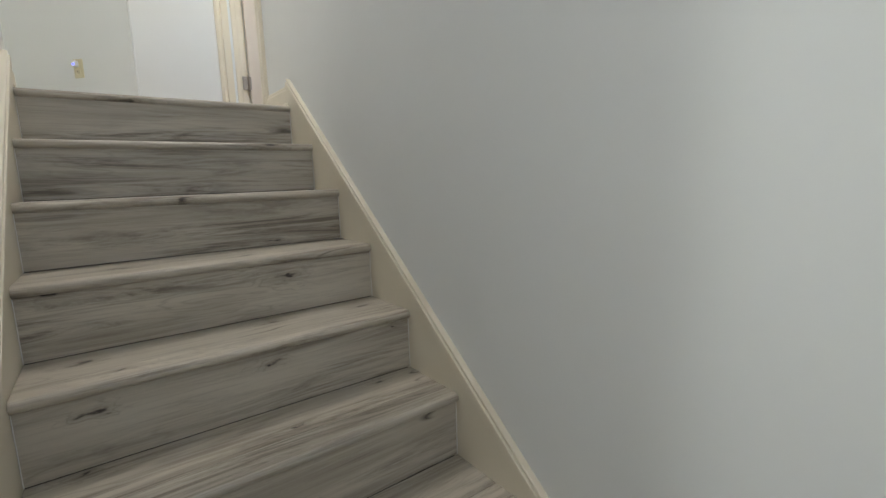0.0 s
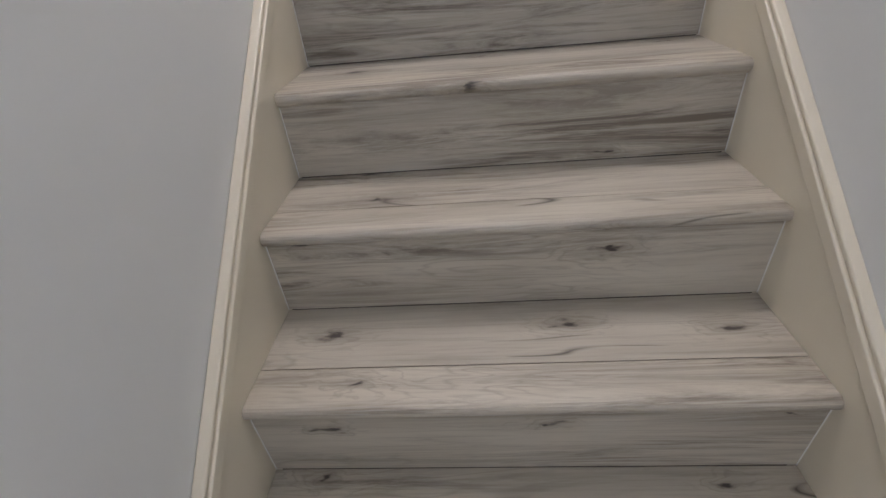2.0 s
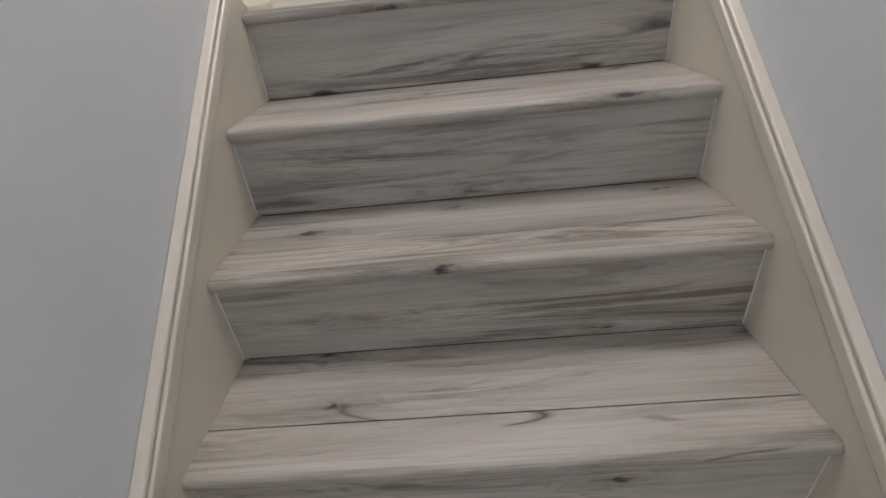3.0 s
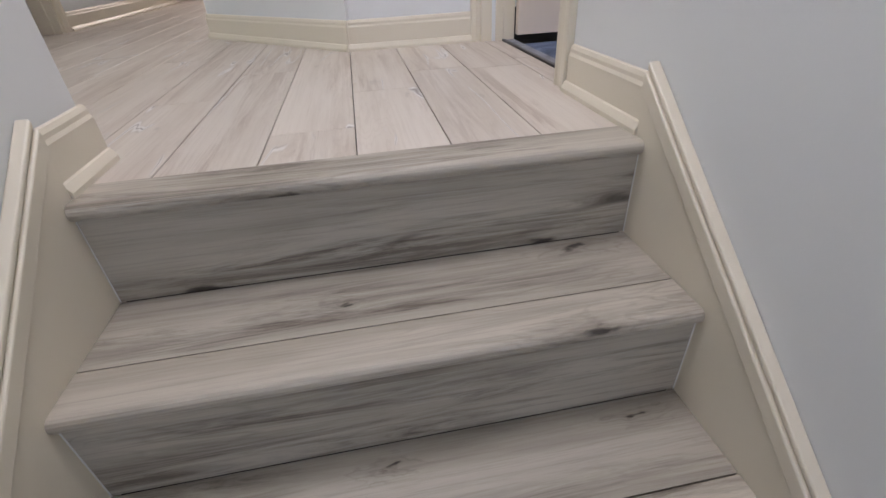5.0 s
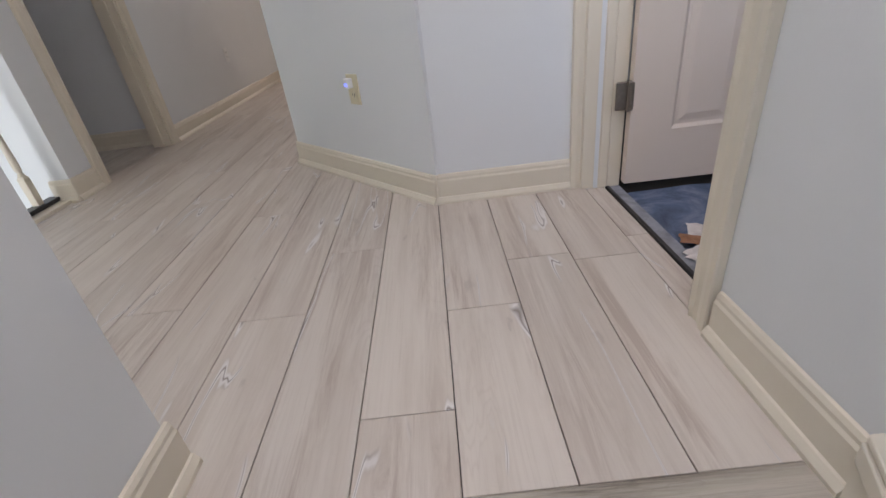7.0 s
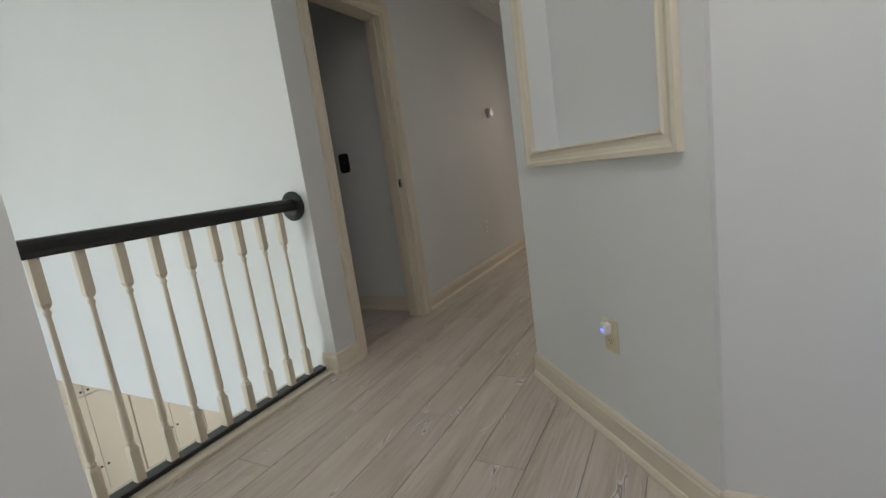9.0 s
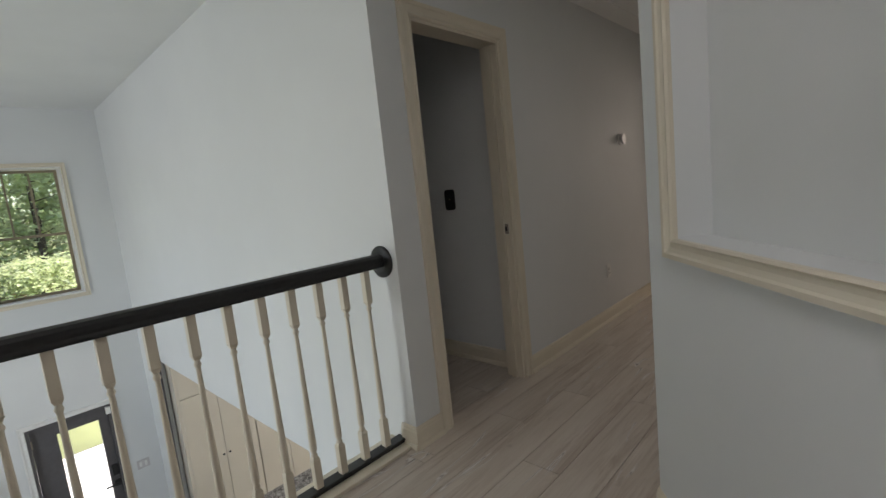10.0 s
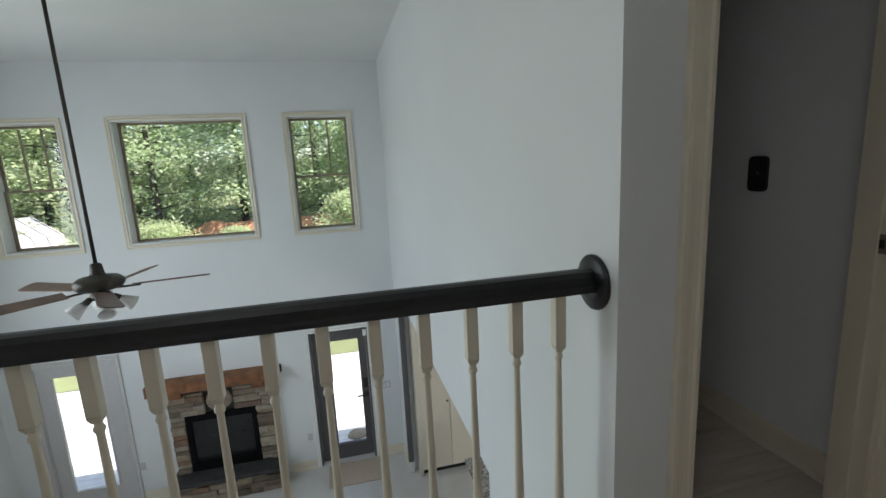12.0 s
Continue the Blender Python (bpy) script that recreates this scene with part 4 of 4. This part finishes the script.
while z < -2.71:
    top = min(z + random.uniform(0.07, 0.11), -2.70)
    course(FY0 - 0.03, FY1 + 0.03, z, top, FAR + 0.28)
    z = top
part("hearth_core", boxes((FAR + 0.001, FAR + 0.285, FY0, FY1, FLOOR2, -2.702)), M_SLATE, fire)
mantel = thing("mantel_shelf", "rough reddish-brown timber mantel on two corbels", "mantel")
mb = bmesh.new()
box_into(mb, FAR + 0.002, FAR + 0.24, -1.44, 0.10, -1.44, -1.31)
bmesh.ops.subdivide_edges(mb, edges=mb.edges[:], cuts=7, use_grid_fill=True)
for v in mb.verts:
    v.co.z += 0.006 * noise.noise(v.co * 6)
    v.co.x += 0.006 * noise.noise(v.co * 7 + Vector((5, 0, 0))) if v.co.x > FAR + 0.1 else 0
part("beam", mb, M_WOODM, mantel)
for y in (-1.12, -0.12):
    part("corbel", boxes((FAR + 0.055, FAR + 0.18, y - 0.07, y + 0.07, -1.54, -1.445), bevel=0.006), M_WOODM, mantel)
sc = thing("wall_hook", "small black hook on the wall beside the mantel", "hook", (FAR + 0.0005, 0.165, -1.38))
part("plate", boxes((0, 0.008, -0.012, 0.012, -0.06, 0.06), bevel=0.002), M_BLACK, sc)
part("arm", boxes((0.006, 0.05, -0.006, 0.006, -0.04, -0.025), (0.04, 0.052, -0.006, 0.006, -0.04, 0.01), bevel=0.002), M_BLACK, sc)

# ---- opening to the kitchen ----
post = thing("opening_post", "charcoal post at the kitchen opening on a white block", "post")
part("shaft", boxes((OPEN_L + 0.002, OPEN_L + 0.075, GRIGHT - 0.012, GRIGHT + 0.06, FLOOR2 + 0.16, OPEN_Z - 0.002), bevel=0.002), M_GREYDOOR, post)
part("plinth", boxes((OPEN_L + 0.002, OPEN_L + 0.082, GRIGHT - 0.016, GRIGHT + 0.064, FLOOR2 + 0.001, FLOOR2 + 0.16), bevel=0.003), M_WHITEP, post, "white plinth block")


def tall_cabinet(y0, y1, doors, x1=-6.35):
    ob = thing("pantry_cabinet", "tall cream pantry cabinet with black knobs", "cabinet", group="pantry cabinets")
    x0, top = FAR + 0.01, -0.34
    part("body", boxes((x0, x1, y0, y1, FLOOR2 + 0.09, top), bevel=0.002), M_CAB, ob)
    part("toe_kick", boxes((x0, x1 - 0.05, y0, y1, FLOOR2 + 0.001, FLOOR2 + 0.088)), M_BLACK, ob)
    w = (y1 - y0) / doors
    for i in range(doors):
        a, b = y0 + w * i + 0.003, y0 + w * (i + 1) - 0.003
        for z0, z1, kz in ((FLOOR2 + 0.10, -1.005, -1.9), (-0.995, top - 0.01, -0.94)):
            d = part("door", boxes((x1 + 0.001, x1 + 0.02, a, b, z0, z1), bevel=0.003), M_CAB, ob)
            ky = b - 0.035 if i == 0 else a + 0.035
            part("knob", lathe([(0.006, 0), (0.006, 0.012), (0.014, 0.018), (0.014, 0.024), (0.008, 0.028)], 12), M_BLACK, d, "black knob", (x1 + 0.02, ky, kz), (0, 90, 0))
    return ob


filler = part("cabinet_end_panel", boxes((FAR + 0.005, -6.34, GRIGHT + 0.125, GRIGHT + 0.17, FLOOR2 + 0.001, -0.34), bevel=0.002), M_CAB)
tagged(filler, "cream end panel beside the pantry cabinets", "panel")
tall_cabinet(1.945, 2.80, 2)
tall_cabinet(2.81, 3.66, 2)
tall_cabinet(3.67, 4.52, 2)
ctr = thing("kitchen_counter", "cream kitchen island with a speckled granite top", "counter")
part("base_cabinet", boxes((-5.25, -3.4, 2.35, 2.95, FLOOR2 + 0.001, -2.121), bevel=0.003), M_CAB, ctr)
part("worktop", boxes((-5.30, -3.35, 2.28, 3.0, -2.12, -2.08), bevel=0.005), M_GRANITE, ctr, "speckled granite worktop")

# ---- ceiling fan ----
fan = thing("ceiling_fan", "dark bronze five-blade ceiling fan with frosted shades", "ceiling fan", (-4.3, -0.53, -0.085))
part("down_rod", lathe([(0.012, 0.74), (0.012, 2.62)], 10), M_BRONZE, fan)
part("canopy", lathe([(0.03, 2.58), (0.065, 2.64), (0.07, 2.694)], 18), M_BRONZE, fan)
part("motor", lathe([(0.02, 0.80), (0.035, 0.79), (0.042, 0.73), (0.05, 0.715), (0.12, 0.70), (0.15, 0.675), (0.152, 0.645), (0.13, 0.62), (0.08, 0.605), (0.05, 0.60)], 28), M_BRONZE, fan)
part("light_kit", lathe([(0.02, 0.53), (0.06, 0.545), (0.065, 0.58), (0.04, 0.60)], 18), M_BRONZE, fan)
for i in range(5):
    a = 100 + 72 * i
    arm = bmesh.new()
    box_into(arm, 0.10, 0.24, -0.02, 0.02, -0.004, 0.004, bevel=0.002)
    part("blade_arm", arm, M_BRONZE, fan, "", (0, 0, 0.612), (0, 0, a))
    pts = [(0.20, -0.05), (0.64, -0.068), (0.675, -0.055), (0.685, 0.0), (0.675, 0.055), (0.64, 0.068), (0.20, 0.05)]
    part("blade", extrude_profile(pts, 2, -0.004, 0.004), M_BLADE, fan, "walnut-brown blade", (0, 0, 0.622), (-13, 0, a))
for i in range(4):
    a = radians(28 + 90 * i)
    h = part("lamp_holder", lathe([(0.012, 0), (0.02, 0.01), (0.022, 0.05), (0.016, 0.06)], 12), M_BRONZE, fan, "", (0.06 * math.cos(a), 0.06 * math.sin(a), 0.56), (0, 128, math.degrees(a)))
    sh = bmesh.new()
    prof = [(0.022, 0.0), (0.03, 0.02), (0.042, 0.06), (0.055, 0.10)]
    lathe_into(sh, prof, seg=18)
    bmesh.ops.delete(sh, geom=[f for f in sh.faces if len(f.verts) > 4], context="FACES_ONLY")
    bmesh.ops.solidify(sh, geom=sh.faces[:], thickness=0.003)
    part("shade", sh, M_FROST, fan, "frosted bell glass shade", (0.10 * math.cos(a), 0.10 * math.sin(a), 0.53), (0, 128, math.degrees(a)))

# ---- outdoors ----
gb = bmesh.new()
bmesh.ops.create_grid(gb, x_segments=60, y_segments=60, size=1.0)
for v in gb.verts:
    x = FAR - 0.2 - (v.co.x + 1) * 0.5 * 190
    y = v.co.y * 150
    rise = max(0.0, (-20 - x)) * 0.12
    v.co = Vector((x, y, -3.35 + min(rise, 5) + 0.15 * noise.noise((x * 0.2, y * 0.2, 0))))
structure("ground", gb, M_GRASS, "sunlit lawn rising to woods", "ground")
bank = bmesh.new()
bmesh.ops.create_grid(bank, x_segments=40, y_segments=16, size=1.0)
for v in bank.verts:
    u, w = v.co.y, v.co.x
    x, y = -21.5 - 3.0 * (u + 1) / 2, w * 9 - 1.0
    v.co = Vector((x, y, -3.4 + 2.5 * (u + 1) / 2 * (1 - w ** 4) + 0.3 * noise.noise((x * 0.8, y * 0.8, 2))))
structure("earth_bank", bank, M_CLAY, "bare orange clay bank below the trees", "ground")
deck = structure("deck", boxes((FAR - 4.4, FAR - 0.26, -5.0, 3.5, -3.35, -3.10)), M_SUB, "weathered pale board deck", "deck")
board = mesh_of("deck_board", boxes((-0.068, 0.068, -4.2, 4.2, -0.015, 0.015)), M_DECK)
for i in range(28):
    b = new("deck_board", board)
    b.parent, b.location = deck, (FAR - 0.34 - 0.143 * i, -0.75, -3.08)
rock = bmesh.new()
bmesh.ops.create_icosphere(rock, subdivisions=3, radius=0.11)
for v in rock.verts:
    v.co = Vector((v.co.x * 1.0, v.co.y * 1.5, v.co.z * 0.6)) * (1 + 0.35 * noise.noise(v.co * 9))
tagged(part("rock", rock, M_STONE, loc=(FAR - 0.75, 1.12, -3.035)), "small tan rock on the deck", "rock")

shed = thing("shed", "garden shed with a pale metal gambrel roof", "shed", (-20.5, -11.9, -0.15), 62)
part("wall", boxes((-1.7, 1.7, -2.0, 2.0, -3.6, -1.5)), M_SHED, shed)
gam = [(-1.95, -1.55), (-1.45, -0.55), (0.0, 0.15), (1.45, -0.55), (1.95, -1.55), (1.85, -1.6), (-1.85, -1.6)]
part("roof", extrude_profile(gam, 1, -2.2, 2.2), M_METALROOF, shed, "pale metal roof")
for i in range(9):
    y = -2.1 + 0.525 * i
    for (xa, za), (xb, zb) in zip(gam[:4], gam[1:5]):
        rb = bmesh.new()
        n = math.hypot(xb - xa, zb - za)
        box_into(rb, 0, n, -0.02, 0.02, 0, 0.03)
        part("roof_rib", rb, M_METALROOF, shed, "", (xa, y, za), (0, -math.degrees(math.atan2(zb - za, xb - xa)), 0))
part("door", boxes((1.701, 1.74, -0.8, 0.8, -3.4, -1.8)), M_GREYTRIM, shed, "pale shed door")


def tree_meshes(seed, height, spread, leaf, conic):
    """Trunk with limbs, and a crown of many small leaf clumps."""
    random.seed(seed)
    tb = bmesh.new()
    lathe_into(tb, [(0.24, 0), (0.17, height * 0.3), (0.11, height * 0.6), (0.03, height * 0.95)], seg=9)
    tips = []
    for i in range(34):
        f = 0.12 + 0.86 * i / 33
        r = spread * ((1 - f) ** 0.7 + 0.12 if conic else math.sin(math.pi * min(1, 0.2 + 0.8 * f)) ** 0.6 + 0.12)
        a = i * 2.4 + random.uniform(-0.4, 0.4)
        p0 = Vector((0, 0, height * f))
        p1 = Vector((r * math.cos(a), r * math.sin(a), height * f + r * random.uniform(-0.05, 0.4)))
        side = Vector((-math.sin(a), math.cos(a), 0)) * 0.035
        up = Vector((0, 0, 0.035))
        q = [tb.verts.new(p0 + o) for o in (side, up, -side, -up)]
        e = tb.verts.new(p1)
        for k in range(4):
            tb.faces.new((q[k], q[(k + 1) % 4], e))
        for k in range(6):
            tips.append((p0.lerp(p1, random.uniform(0.4, 1.08)), 0.32 + 0.28 * r / spread))
    cb = []
    faces = []
    for c, s in tips:
        for _ in range(56):
            o = Vector((random.gauss(0, 1), random.gauss(0, 1), random.gauss(0, 0.62))) * s * 0.85
            d1 = Vector((random.uniform(-1, 1), random.uniform(-1, 1), random.uniform(-0.5, 0.5))).normalized()
            d2 = d1.cross(Vector((random.uniform(-1, 1), random.uniform(-1, 1), 1))).normalized()
            w, p, b = random.uniform(0.06, 0.145), c + o, len(cb)
            cb += [p - d1 * w, p + d2 * w * 0.55, p + d1 * w, p - d2 * w * 0.55]
            faces.append((b, b + 1, b + 2, b + 3))
    me = bpy.data.meshes.new("crown")
    me.from_pydata(cb, [], faces)
    me.materials.append(leaf)
    return mesh_of("trunk", tb, M_BARK), me


KINDS = [tree_meshes(21, 9.5, 3.0, M_LEAF, False), tree_meshes(22, 11.0, 3.2, M_LEAF2, False), tree_meshes(23, 12.5, 2.9, M_LEAF, True), tree_meshes(24, 4.6, 2.2, M_LEAF2, False)]


def tree(kind, x, y, z, s, turn, label):
    ob = thing("tree", label, "tree", (x, y, z), turn, group="woods behind the house")
    ob.scale = (s, s, s)
    for nm, me in zip(("trunk", "crown"), KINDS[kind]):
        p = new(nm, me)
        p.parent = ob


random.seed(5)
LABELS = ("leafy broad green tree at the wood's edge", "sunlit yellow-green leafy tree", "tall dark green conical tree", "low bushy yellow-green sapling")
for row, (x, zz) in enumerate(((-25.5, -2.9), (-30, -2.4), (-36, -1.8))):
    for i in range(9):
        y = -25 + 4.6 * i + random.uniform(-1, 1) + row * 1.7
        k = (i * 2 + row + (i // 3)) % 3
        tree(k, x + random.uniform(-1.2, 1.2), y, zz, random.uniform(0.9, 1.25), random.uniform(0, 360), LABELS[k])
for i in range(10):
    y = -17 + 2.7 * i
    tree(3, -21.5 + random.uniform(-1.5, 0.6), y + random.uniform(-0.7, 0.7), -3.1, random.uniform(0.55, 0.85) * (0.62 if -8.5 < y < 0 else 1), random.uniform(0, 360), LABELS[3])

# ---- floor planks ----
PW, LEN = 0.1815, 1.22
START = {0: 0.565, -1: 0.258, 1: 0.770, 2: 0.729, 3: 0.825, -2: 0.931, -3: 0.619, -4: 1.305, -5: 0.709, -6: 1.537, -7: 0.765, -8: 1.47, -9: 1.05}
plank_cache = {}


def plank(i, y0, y1, z=0.0):
    """One board of column i."""
    x0 = -0.006 + PW * i
    x1 = x0 + PW if i < 3 else WR + 0.061
    if i == -10 and y1 < GRIGHT + 0.13:
        x0 = -1.772
    n = round(y1 - y0, 3)
    w = round(x1 - x0, 3)
    if (n, w) not in plank_cache:
        g, c, hx, hy = 0.0008, 0.0011, w / 2, n / 2
        bm = bmesh.new()
        rings = [[bm.verts.new((sx * (hx - o), sy * (hy - o), zz)) for sx, sy in ((-1, -1), (1, -1), (1, 1), (-1, 1))] for o, zz in ((g, -0.011), (g, -c), (g + c, 0.0))]
        for a, b in zip(rings, rings[1:]):
            for k in range(4):
                bm.faces.new((a[k], a[(k + 1) % 4], b[(k + 1) % 4], b[k]))
        bm.faces.new(rings[-1])
        plank_cache[n, w] = mesh_of("plank", bm, M_FLOOR)
    ob = new("plank", plank_cache[n, w])
    ob.parent, ob.location = floor, ((x0 + x1) / 2, (y0 + y1) / 2, z)


for i in range(-18, 4):
    x0 = -0.006 + PW * i
    s = START.get(i, 0.4 + (i * 0.47) % 1.2)
    lo, hi = (0.0850, 2.05) if i > -4 else (0.19, HALL_END) if i > -11 else (1.89, 2.85)
    if i == -3:
        lo = 0.0850
    if i == -10:
        lo = 0.19
    if i == 3:
        hi = 1.2
    y = s - LEN * math.ceil((s - lo) / LEN)
    while y < hi:
        a, b = max(y, lo), min(y + LEN, hi)
        if i == -10 and a < GRIGHT < b:
            plank(i, a, GRIGHT)
            plank(i, GRIGHT, b)
        elif b - a > 0.02:
            plank(i, a, b)
        y += LEN
